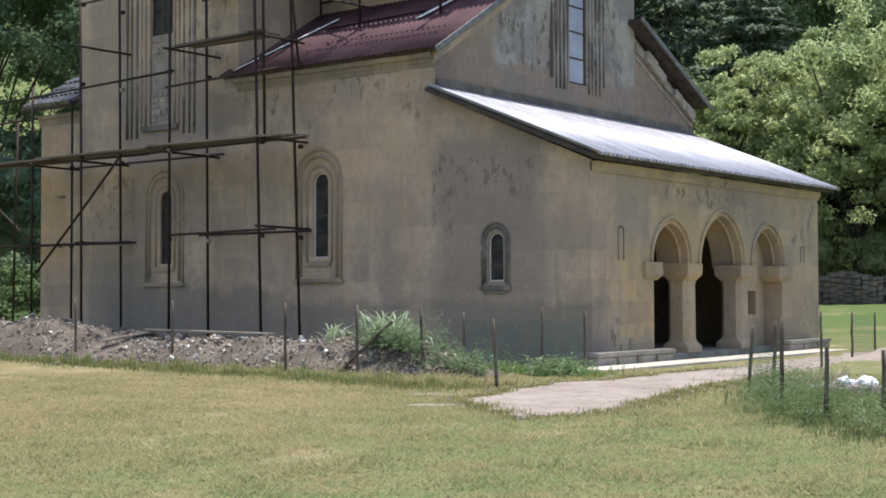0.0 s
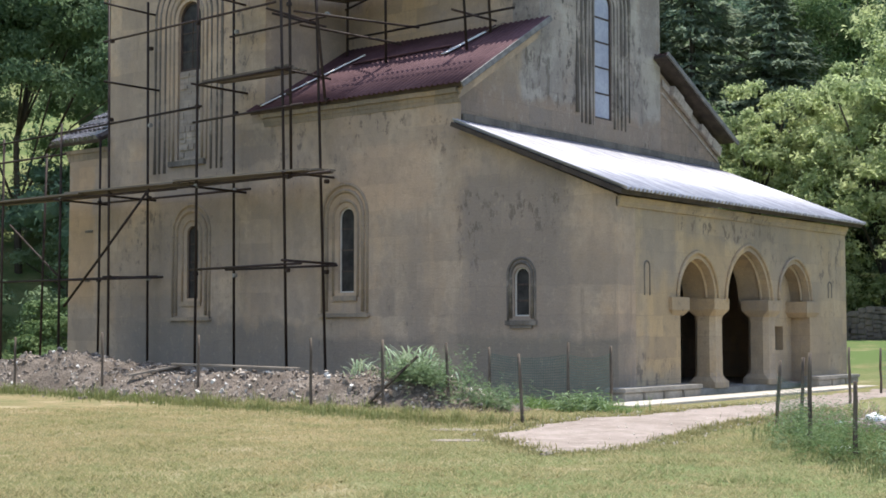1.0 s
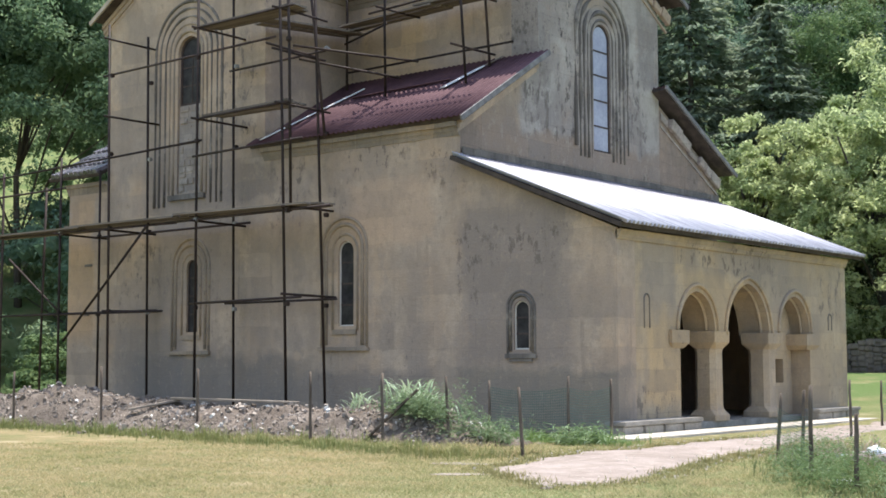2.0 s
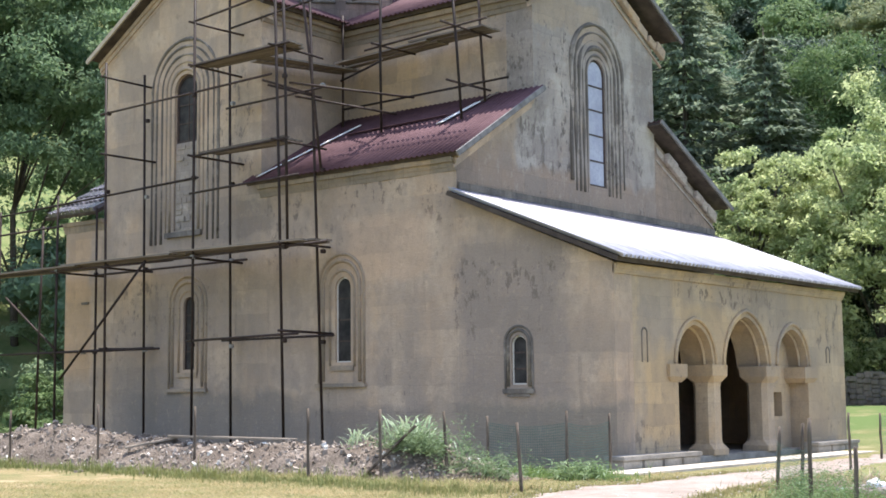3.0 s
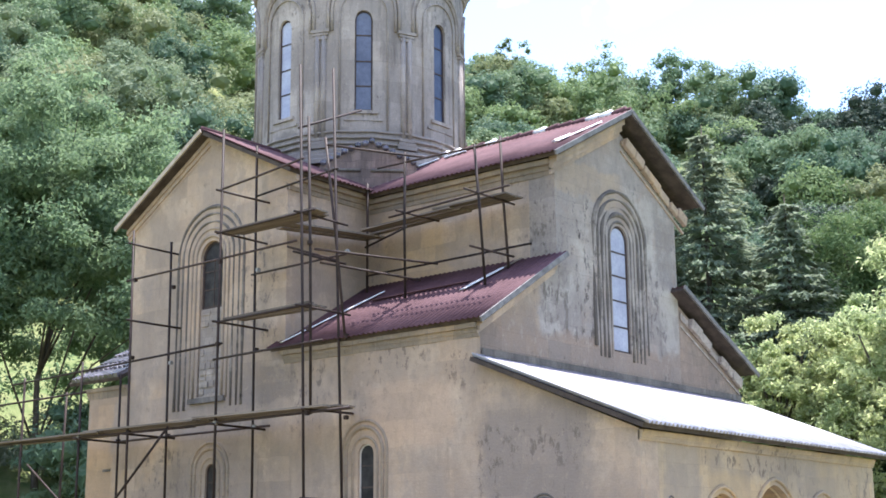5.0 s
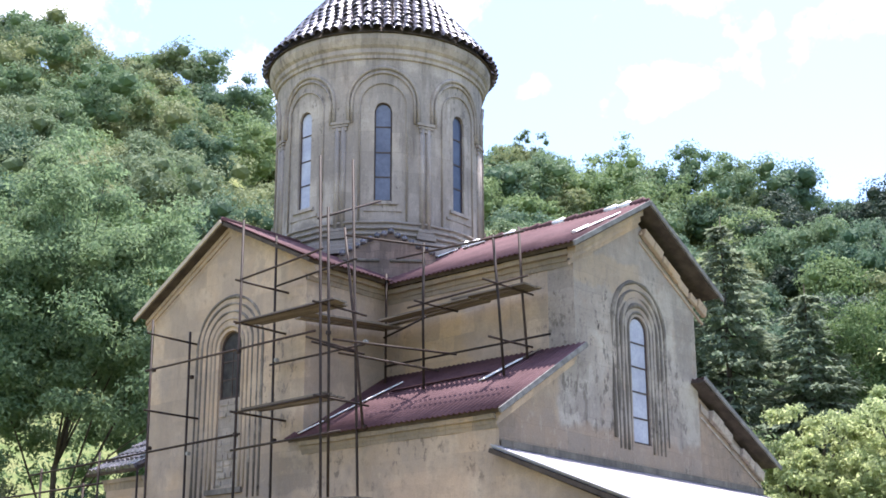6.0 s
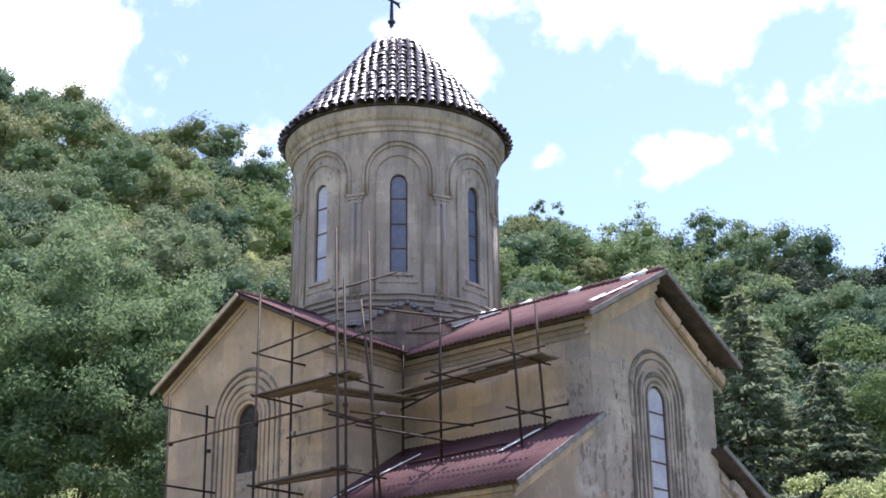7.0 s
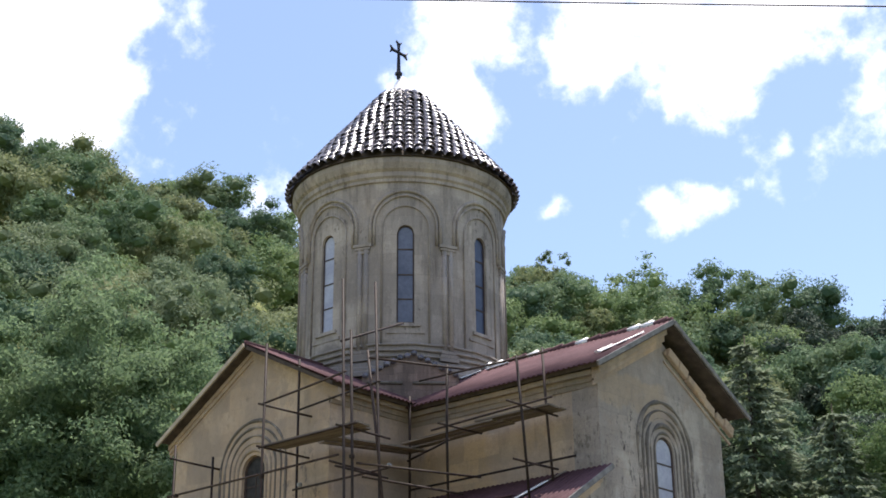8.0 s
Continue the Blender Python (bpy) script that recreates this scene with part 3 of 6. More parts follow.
def window(name, at, outline_args, inset, glass, bars, frame_w, frame_mat, parent, label, mullions=0, depth=0.05):
    """An arched window in its opening: frame, panes between bars."""
    u, w, v0, v1 = outline_args
    out, inn = arch(u, w, v0, v1), arch(u, w - 2 * frame_w, v0 + frame_w, v1 - frame_w)
    bm = bmesh.new()
    prism(bm, out, [inn], lambda a, c, d: at(a, c, d + inset), depth)
    win = part("window", bm, frame_mat, parent, label)
    levels = [v0 + frame_w] + list(bars) + [v1 - frame_w]
    for lo, hi in zip(levels, levels[1:]):
        bm = bmesh.new()
        last = hi == levels[-1]
        shape = arch(u, w - 2 * frame_w, lo, hi) if last else [(u - w / 2 + frame_w, lo), (u - w / 2 + frame_w, hi), (u + w / 2 - frame_w, hi), (u + w / 2 - frame_w, lo)]
        tilt = random.uniform(-0.012, 0.012)
        prism(bm, shape, [], lambda a, c, d: at(a, c, d + inset + depth * 0.5 + tilt * (a - u)), 0.008)
        part("pane", bm, glass, win)
    for z in bars:
        bm = bmesh.new()
        prism(bm, [(u - w / 2 + frame_w, z - 0.02), (u - w / 2 + frame_w, z + 0.02), (u + w / 2 - frame_w, z + 0.02), (u + w / 2 - frame_w, z - 0.02)], [],
              lambda a, c, d: at(a, c, d + inset + depth * 0.2), depth * 0.5)
        part("glazing_bar", bm, FRAME, win)
    for k in range(mullions):
        x = u - w / 2 + w * (k + 1) / (mullions + 1)
        bm = bmesh.new()
        prism(bm, [(x - 0.012, v0 + frame_w), (x - 0.012, v1 - w / 2), (x + 0.012, v1 - w / 2), (x + 0.012, v0 + frame_w)], [], lambda a, c, d: at(a, c, d + inset + depth * 0.2), depth * 0.5)
        part("mullion", bm, frame_mat, win)
    return win


def hood(at, u, w, v0, v1, r, parent, material, proud=0.0, erode=0.0):
    """A rounded moulding round an arched opening."""
    bm = bmesh.new()
    pts = [at(a, c, -proud) for a, c in arch(u, w, v0, v1, 20)]
    if erode:
        # short worn runs: each step of the moulding weathers on its own
        pts = [p.lerp(q, k / 4) for p, q in zip(pts, pts[1:]) for k in range(4)] + pts[-1:]
        wear = [r * (1 - erode * max(0.0, 0.5 + 1.3 * noise.noise(p * 1.7 + Vector((r * 90, 0, 0))))) for p in pts]
        sweep(bm, pts, r, 8, radii=wear)
    else:
        sweep(bm, pts, r, 8)
    return part("hood_mould", bm, material, parent, smooth=True)


def ledge(at, u0, u1, v, h, proud, parent, material, name="sill"):
    bm = bmesh.new()
    prism(bm, [(u0, v - h), (u0, v), (u1, v), (u1, v - h)], [], lambda a, c, d: at(a, c, d - proud), proud + 0.05)
    return part(name, bm, material, parent)


W0 = west(0.0)
W4 = west(-4.08)

# south side, from the porch to the east end
bm = bmesh.new()
prism(bm, [(0.0, -0.4), (0.0, 4.25), (-4.08, 5.95), (-4.08, -0.4)], [arch(-2.43, 0.40, 1.76, 2.82)], south, 0.7)
part("porch_side_wall", bm, SOUTH, church)
bm = bmesh.new()
prism(bm, [(-4.083, -0.4), (-4.083, 6.72), (-10.4, 6.72), (-10.4, -0.4)], [arch(-7.58, 0.50, 2.36, 4.40)], south, 0.8)
part("aisle_wall", bm, SOUTH, church)
bm = bmesh.new()
prism(bm, [(-10.403, -0.4), (-10.403, 11.35), (-13.5, 13.1), (-16.7, 11.05), (-16.7, -0.4)], [arch(-13.12, 0.44, 2.30, 4.22), arch(-13.33, 0.92, 6.02, 10.28)], south, 0.8)
part("transept_gable_wall", bm, SOUTH, church)
bm = bmesh.new()
prism(bm, [(-16.703, -0.4), (-16.703, 6.6), (-18.5, 6.6), (-18.5, -0.4)], [], south, 0.8)
part("east_wall", bm, SOUTH, church)

# west front of the nave with its aisles, behind and above the porch
bm = bmesh.new()
prism(bm, [(0.8, -0.4), (0.8, 7.42), (3.1, 8.82), (3.1, 11.2), (6.05, 13.0), (8.9, 11.2), (8.9, -0.4)],
      [arch(6.0, 0.84, 6.9, 10.28)], W4, 0.8)
part("west_gable_wall", bm, WEST, church)
bm = bmesh.new()
prism(bm, [(8.903, -0.4), (8.903, 8.55), (12.2, 6.85), (12.2, -0.4)], [], W4, 0.8)
part("north_aisle_gable_wall", bm, RUBBLE, church)
bm = bmesh.new()
prism(bm, [(0.003, 5.5), (0.003, 6.92), (0.797, 7.42), (0.797, 5.5)], [], W4, 0.8)
part("aisle_end_wall", bm, RUBBLE, church)

# clerestory walls and the closed far sides
bm = bmesh.new()
box(bm, -10.4, -4.88, 3.1, 3.8, 6.0, 11.4)
part("nave_wall", bm, SOUTH, church)
bm = bmesh.new()
box(bm, -11.1, -10.405, 0.8, 3.8, 6.0, 11.35)
part("transept_side_wall", bm, SOUTH, church)
bm = bmesh.new()
box(bm, -18.5, -4.88, 11.4, 12.2, -0.4, 6.8)
box(bm, -16.7, -4.88, 8.2, 8.9, 6.0, 11.2)
part("north_wall", bm, SOUTH, church)
bm = bmesh.new()
box(bm, -18.5, -17.7, 0.8, 11.4, -0.4, 6.6)
box(bm, -16.7, -16.0, 0.8, 8.2, 6.0, 11.0)
part("east_end_wall", bm, SOUTH, church)

# porch front: pillared arcade of three arches
A1, A2, A3 = arch(3.38, 1.62, 2.18, 3.06, 14, 0.06), arch(5.90, 2.16, 2.18, 3.34, 16, 0.14), arch(8.44, 1.72, 2.18, 3.12, 14, 0.06)
A1[1], A2[1], A3[1] = (A1[1][0], max(A1[1][1], 2.2)), (A2[1][0], max(A2[1][1], 2.2)), (A3[1][0], max(A3[1][1], 2.2))
outline = [(0.705, -0.4), (0.705, 4.25), (11.65, 4.25), (11.65, -0.4), (9.30, -0.4)] + A3[::-1] + A2[::-1] + A1[::-1] + [(2.57, -0.4)]
bm = bmesh.new()
prism(bm, outline, [], W0, 0.82)
part("porch_front_wall", bm, PORCH, church)
# added panel in the last arch, in place of the lit back wall seen through it
bm = bmesh.new()
prism(bm, [(7.62, 0.1), (7.62, 2.19), (7.75, 2.7), (8.05, 2.98), (8.44, 3.08), (8.83, 2.98), (9.12, 2.7), (9.28, 2.19), (9.28, 0.1)], [[(8.3, 0.95), (8.3, 1.55), (8.78, 1.55), (8.78, 0.95)]], lambda u, v, d: W0(u, v, d + 0.5), 0.3)
part("inner_wall_panel", bm, PORCH, church, "stone panel with a small niche, standing in for the lit wall inside the last porch arch")
bm = bmesh.new()
box(bm, -4.08, -0.7, 11.0, 11.65, -0.4, 4.5)
part("porch_end_wall", bm, PORCH, church)
bm = bmesh.new()
box(bm, -4.07, -0.02, 0.71, 11.0, -0.3, 0.14)
part("porch_floor", bm, BENCHSTONE, church)


def column(y0, y1, x0, x1):
    """A chamfered pillar with a spreading capital and base."""
    cy, cx, hy, hx = (y0 + y1) / 2, (x0 + x1) / 2, (y1 - y0) / 2, (x1 - x0) / 2
    bm = bmesh.new()
    rings = []
    for z, k, ch in ((0.14, 1.10, 0.06), (0.27, 1.10, 0.06), (0.31, 1.04, 0.15), (0.40, 0.90, 0.36), (0.48, 0.86, 0.40), (1.68, 0.84, 0.40), (1.78, 0.88, 0.36), (1.87, 1.06, 0.18), (1.93, 1.15, 0.05), (2.17, 1.17, 0.04), (2.18, 1.15, 0.06)):
        a, c = hy * k, hx * k
        e = min(a, c) * ch
        rings.append([bm.verts.new((cx + px, cy + py, z)) for px, py in ((c, -a + e), (c, a - e), (c - e, a), (-c + e, a), (-c, a - e), (-c, -a + e), (-c + e, -a), (c - e, -a))])
    for a, b in zip(rings, rings[1:]):
        for k in range(8):
            bm.faces.new((a[k], a[(k + 1) % 8], b[(k + 1) % 8], b[k]))
    bm.faces.new(rings[0][::-1]), bm.faces.new(rings[-1])
    part("column", bm, PORCH, church, "ochre stone pillar with a spreading capital")


column(4.13, 4.75, -0.62, 0.0)
column(6.87, 7.53, -0.64, 0.0)
for y0, y1 in ((2.08, 2.85), (8.97, 9.75)):
    bm = bmesh.new()
    c = (y0 + y1) / 2
    out = 1 if y0 < 5 else -1
    hull(bm, [(x, y, z) for z, g in ((1.78, 0.0), (1.90, 0.14), (2.18, 0.14)) for x, y in ((0.0 + 0.08 * (g > 0), y0 + 0.14 - g), (0.0 + 0.08 * (g > 0), y1 - 0.14 + g), (-0.66, y1 - 0.14 + g), (-0.66, y0 + 0.14 - g))],
         [(3, 2, 1, 0), (8, 9, 10, 11)] + [(k + 4 * r, (k + 1) % 4 + 4 * r, (k + 1) % 4 + 4 * r + 4, k + 4 * r + 4) for r in range(2) for k in range(4)])
    part("impost", bm, PORCH, church, "stone impost of the porch arch")
for u, w, top, pt in ((3.38, 1.88, 3.20, 0.06), (5.90, 2.44, 3.48, 0.14), (8.44, 1.92, 3.26, 0.06)):
    bm = bmesh.new()
    pts = [W0(a, c, -0.02) for a, c in arch(u, w, 2.2, top, 16, pt)]
    sweep(bm, pts, 0.045, 8)
    part("arch_mould", bm, PORCH, church, smooth=True)
    bm = bmesh.new()
    pts = [W0(a, c, 0.22) for a, c in arch(u, w - 0.30, 2.2, top - 0.16, 16, pt)]
    sweep(bm, pts, 0.04, 8)
    part("inner_arch_mould", bm, PORCH, church, smooth=True)
# slit niches in the porch front
for u, v in ((1.16, 2.2), (10.58, 2.3)):
    hood(W0, u, 0.22, v, v + (0.72 if u < 5 else 0.42), 0.022, church, GREYTRIM)

# mouldings and windows of the south side
w = window("window", south, (-2.43, 0.40, 1.76, 2.82), 0.05, GLASS_DARK, (2.1, 2.45), 0.03, LIMEFRAME, church, "small arched window with dark panes in a white frame")
hood(south, -2.43, 0.56, 1.72, 2.93, 0.04, w, CARVED)
hood(south, -2.43, 0.72, 1.62, 3.02, 0.035, w, CARVED, erode=0.3)
ledge(south, -2.84, -2.02, 1.67, 0.10, 0.055, w, CARVED)
ledge(south, -2.72, -2.14, 1.56, 0.06, 0.04, w, CARVED)
for u, v0, v1, W, name in ((-7.58, 2.36, 4.40, 0.50, "tall"), (-13.12, 2.30, 4.22, 0.44, "narrow")):
    w = window("window", south, (u, W, v0, v1), 0.06, GLASS_DARK, [v0 + (v1 - v0) * k / 4 for k in range(1, 4)], 0.03, LIMEFRAME if name == "tall" else FRAME, church,
               name + " arched window with dark panes in a limewashed reveal")
    hood(south, u - 0.02, W + 0.30, v0 - 0.1, v1 + 0.16, 0.035, w, TRIM)
    hood(south, u - 0.05, 1.18, v0 - 0.45, v1 + 0.40, 0.05, w, TRIM)
    hood(south, u - 0.05, 1.46, v0 - 0.50, v1 + 0.56, 0.04, w, TRIM)
    ledge(south, u - 0.86, u + 0.76, v0 - 0.50, 0.09, 0.09, w, TRIM)
    ledge(south, u - 0.40, u + 0.36, v0 - 0.08, 0.12, 0.05, w, TRIM)

# putlog holes with broken lips in the east bay
for u, v, k in ((-17.55, 4.3, 0.16), (-17.6, 2.9, 0.10)):
    ledge(south, u - k, u + k, v, 0.07, 0.03, church, GREYTRIM, "putlog_lip")

# big transept window, its lower half walled up
w = window("window", south, (-13.33, 0.92, 8.42, 10.28), 0.1, GLASS_DARK, (8.95, 9.45), 0.06, FRAME, church, "tall arched transept window, lower half walled up", 1)
bm = bmesh.new()
prism(bm, [(-13.79, 6.02), (-13.79, 8.41), (-12.87, 8.41), (-12.87, 6.02)], [], lambda u, v, d: south(u, v, d + 0.07), 0.3)
infill = part("infill", bm, INFILL, w, "rough pale masonry walling up the opening")
z = 6.05
while z < 8.3:
    h, x = random.uniform(0.13, 0.24), -13.77
    while x < -12.95:
        k = min(random.uniform(0.16, 0.42), -12.88 - x)
        q = random.uniform(0.0, 0.05)
        bm = bmesh.new()
        box(bm, x + 0.012, x + k - 0.012, 0.075 - q, 0.14, z + random.uniform(0.005, 0.02), z + h - random.uniform(0.005, 0.025), 0.018)
        part("stone", bm, INFILL, infill)
        x += k
    z += h
for W, top, r in ((1.16, 10.42, 0.05), (1.50, 10.62, 0.04), (1.86, 10.82, 0.05), (2.30, 11.04, 0.045), (2.68, 11.24, 0.055)):
    hood(south, -13.36, W, 5.95 if W < 1.6 else 5.7, top, r, w, TRIM if W < 1.8 else CARVED, erode=0.45)
ledge(south, -14.05, -12.62, 5.98, 0.14, 0.1, w, GREYTRIM)

# great west window
w = window("window", W4, (6.0, 0.84, 6.9, 10.28), 0.05, GLASS_PALE, (7.58, 8.26, 8.92, 9.56), 0.055, FRAME, church, "tall arched west window with five pale panes")
for W, top, r in ((1.02, 10.38, 0.05), (1.36, 10.58, 0.07), (1.72, 10.78, 0.06), (2.10, 10.98, 0.08), (2.52, 11.2, 0.07)):
    hood(W4, 6.0, W, 6.7 + (0.25 if W > 2.3 else 0), top, r, w, CARVED, erode=0.75)

# ---- roofs ----
def corrugated(name, a, b, c, d, material, pitch=0.16, amp=0.022, label=""):
    """A sheet roof over the four-cornered slope: eave a to b, top d to c; the waves run down the slope."""
    a, b, c, d = (Vector(p) for p in (a, b, c, d))
    nrm = (b - a).cross(d - a).normalized()
    if nrm.z < 0:
        nrm = -nrm
    n = max(4, int((b - a).length / pitch * 6))
    verts, faces = [], []
    for i in range(n + 1):
        s = i / n
        h = nrm * (amp * math.cos(2 * math.pi * s * (b - a).length / pitch))
        for p in (a.lerp(b, s), d.lerp(c, s)):
            verts += [p + h, p + h - nrm * 0.012]
    for i in range(n):
        o, q = 4 * i, 4 * i + 4
        faces += [(o, q, q + 2, o + 2), (o + 1, o + 3, q + 3, q + 1), (o, o + 1, q + 1, q), (o + 2, q + 2, q + 3, o + 3)]
    faces += [(0, 2, 3, 1), (4 * n, 4 * n + 1, 4 * n + 3, 4 * n + 2)]
    return raw(name, [tuple(v) for v in verts], faces, material, church, label, True)


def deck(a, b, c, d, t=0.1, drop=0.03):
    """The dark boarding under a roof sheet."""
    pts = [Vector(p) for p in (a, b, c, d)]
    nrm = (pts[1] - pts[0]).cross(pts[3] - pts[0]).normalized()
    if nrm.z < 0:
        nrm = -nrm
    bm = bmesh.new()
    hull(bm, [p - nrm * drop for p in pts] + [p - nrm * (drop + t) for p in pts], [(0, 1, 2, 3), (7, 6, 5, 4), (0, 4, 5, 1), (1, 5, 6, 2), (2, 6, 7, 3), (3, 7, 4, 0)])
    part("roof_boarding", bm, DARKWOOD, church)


def slope(name, a, b, c, d, material, label, inset=0.03, pitch=0.16, amp=0.022):
    corrugated(name, a, b, c, d, material, pitch, amp, label)
    a, b, c, d = (Vector(p) for p in (a, b, c, d))
    k = 0.09 / (d - a).length
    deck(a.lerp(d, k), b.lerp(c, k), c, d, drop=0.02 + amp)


# porch
slope("porch_roof", (0.42, -0.33, 4.34), (0.42, 12.12, 4.34), (-4.08, 12.12, 6.16), (-4.08, -0.33, 6.16), ZINC, "sunlit galvanised corrugated porch roof", pitch=0.165, amp=0.038)
# south aisle bay
slope("aisle_roof", (-10.7, -0.36, 6.98), (-3.78, -0.36, 6.98), (-3.78, 3.1, 9.06), (-10.7, 3.1, 9.06), RED, "faded red corrugated lean-to roof")
# north aisle
slope("north_aisle_roof", (-16.7, 12.6, 7.02), (-3.68, 12.6, 7.02), (-3.68, 8.6, 9.0), (-16.7, 8.6, 9.0), RED, "red sheet lean-to roof")
# nave and east arm
slope("nave_roof", (-18.0, 2.58, 11.52), (-3.66, 2.58, 11.52), (-3.66, 6.15, 13.45), (-18.0, 6.15, 13.45), RED, "faded red corrugated nave roof")
slope("nave_roof", (-18.0, 9.75, 11.5), (-3.66, 9.75, 11.5), (-3.66, 6.15, 13.45), (-18.0, 6.15, 13.45), RED, "faded red corrugated nave roof")
# transept
slope("transept_roof", (-9.85, -0.36, 11.62), (-9.85, 12.5, 11.62), (-13.5, 12.5, 13.42), (-13.5, -0.36, 13.42), RED, "faded red corrugated transept roof")
slope("transept_roof", (-17.1, -0.36, 11.22), (-17.1, 12.5, 11.22), (-13.5, 12.5, 13.42), (-13.5, -0.36, 13.42), RED, "faded red corrugated transept roof")
# ridge caps
for a, b in (((-3.66, 6.15, 13.47), (-10.6, 6.15, 13.47)), ((-13.5, -0.36, 13.44), (-13.5, 2.6, 13.44))):
    bm = bmesh.new()
    sweep(bm, [a, b], 0.07, 8)
    part("ridge_cap", bm, RED, church, smooth=True)


for k in range(15):
    x = -3.8 - k * 0.44
    bm = bmesh.new()
    sweep(bm, [(x, 6.15, 13.47 + random.uniform(-0.01, 0.03)), (x - 0.4, 6.15, 13.46)], 0.09, 7, radii=[0.11, 0.085])
    part("ridge_tile", bm, FLASH if random.random() < 0.4 else RED, church, smooth=True)


# stone cornices under the eaves, with dark brackets where they have crumbled
def cornice(a, b, out, steps=((0.0, 0.05), (0.10, 0.09), (0.20, 0.17)), h=0.11, name="cornice", material=TRIM):
    """A stepped stone band, one unbroken moulding with a worn, wavy face."""
    a, b, out = Vector(a), Vector(b), Vector(out)
    prof = [(-0.03, 0.0)]
    for z, proud in steps:
        prof += [(proud, z), (proud + 0.03, z + h * 0.92)]
    prof.append((-0.03, steps[-1][0] + h * 0.92))
    bm = bmesh.new()
    n = max(2, int((b - a).length / 0.3))
    rows = []
    for i in range(n + 1):
        p = a.lerp(b, i / n)
        wear = random.uniform(-0.035, 0.012)
        rows.append([bm.verts.new(p + out * (o + (wear if o > 0 else 0)) + Vector((0, 0, z))) for o, z in prof])
    for r, q in zip(rows, rows[1:]):
        for k in range(len(prof)):
            m = (k + 1) % len(prof)
            bm.faces.new((r[k], q[k], q[m], r[m]))
    bm.faces.new(rows[0][::-1]), bm.faces.new(rows[-1])
    return part(name, bm, material, church)


cornice((-4.083, 0.02, 6.60), (-10.42, 0.02, 6.60), (0, -1, 0), ((0.0, 0.05), (0.10, 0.10), (0.20, 0.2)))
cornice((-4.1, 3.12, 11.08), (-10.38, 3.12, 11.08), (0, -1, 0), ((0.0, 0.06), (0.12, 0.13), (0.24, 0.28)), 0.13)
cornice((-10.42, 0.0, 11.2), (-10.42, 3.1, 11.2), (1, 0, 0), ((0.0, 0.06), (0.12, 0.13), (0.24, 0.28)), 0.13)
cornice((-16.7, 0.02, 6.32), (-18.55, 0.02, 6.32), (0, -1, 0))
cornice((0.0, 0.0, 4.02), (0.0, 11.6, 4.02), (1, 0, 0), ((0.0, 0.05), (0.11, 0.1)), 0.10, material=PORCH)


def rake(a, b, out, proud=0.26, h=0.34, material=TRIM):
    """A stone band that follows a gable's slope."""
    a, b, out = Vector(a), Vector(b), Vector(out)
    bm = bmesh.new()
    for drop, k in ((0.0, 1.0), (h * 0.5, 0.6), (h * 0.85, 0.25)):
        lo, hi = Vector((0, 0, -drop - h * 0.5)), Vector((0, 0, -drop))
        hull(bm, [a + lo, b + lo, b + lo + out * proud * k, a + lo + out * proud * k, a + hi, b + hi, b + hi + out * proud * k, a + hi + out * proud * k],
             [(3, 2, 1, 0), (4, 5, 6, 7), (0, 1, 5, 4), (1, 2, 6, 5), (2, 3, 7, 6), (3, 0, 4, 7)])
    part("rake_cornice", bm, material, church)


rake((-17.0, 0.02, 11.12), (-13.5, 0.02, 13.26), (0, -1, 0), 0.12, 0.26, SOUTH)
rake((-10.0, 0.02, 11.52), (-13.5, 0.02, 13.26), (0, -1, 0), 0.12, 0.26, SOUTH)
rake((-4.1, 2.9, 11.5), (-4.1, 6.15, 13.26), (1, 0, 0), 0.24, material=SOUTH)


def crumbled(a, b, material, n, drop=0.32, label="crumbling cornice blocks under the eaves"):
    """What is left of a cornice: single blocks of uneven length and reach along a gable's slope, and a thin moulding below."""
    a, b = Vector(a), Vector(b)
    run, up = (b - a), Vector((0, 0, 1))
    t = 0.0
    while t < 0.98:
        k = min(1.0 - t, random.uniform(0.6, 1.5) / n)
        p, q = a + run * (t + 0.003), a + run * (t + k - 0.003)
        reach, deep = random.choice((0.05, 0.10, 0.16, 0.20)), random.uniform(0.10, 0.30)
        lo, hi = up * (-drop - 0.34 + random.uniform(-0.02, 0.02)), up * (-drop - 0.30 + deep * 0.8)
        w = Vector((1, 0, 0)) * reach
        bm = bmesh.new()
        hull(bm, [p + lo, q + lo, q + lo + w * 0.7, p + lo + w * 0.7, p + hi, q + hi, q + hi + w, p + hi + w],
             [(3, 2, 1, 0), (4, 5, 6, 7), (0, 1, 5, 4), (1, 2, 6, 5), (2, 3, 7, 6), (3, 0, 4, 7)])
        bmesh.ops.bevel(bm, geom=bm.edges[:], offset=0.018, segments=1, affect="EDGES")
        part("cornice_block", bm, material, church, label)
        t += k
    bm = bmesh.new()
    beam(bm, a + up * (-drop - 0.52), b + up * (-drop - 0.52), 0.06, 0.05)
    part("string_mould", bm, material, church)


crumbled((-4.07, 9.35, 11.52), (-4.07, 6.2, 13.24), SOUTH, 9)
rake((-4.1, -0.1, 6.98), (-4.1, 3.0, 8.86), (1, 0, 0), 0.16, 0.24, SOUTH)
crumbled((-4.07, 12.2, 6.98), (-4.07, 8.95, 8.60), INFILL, 8, 0.1)
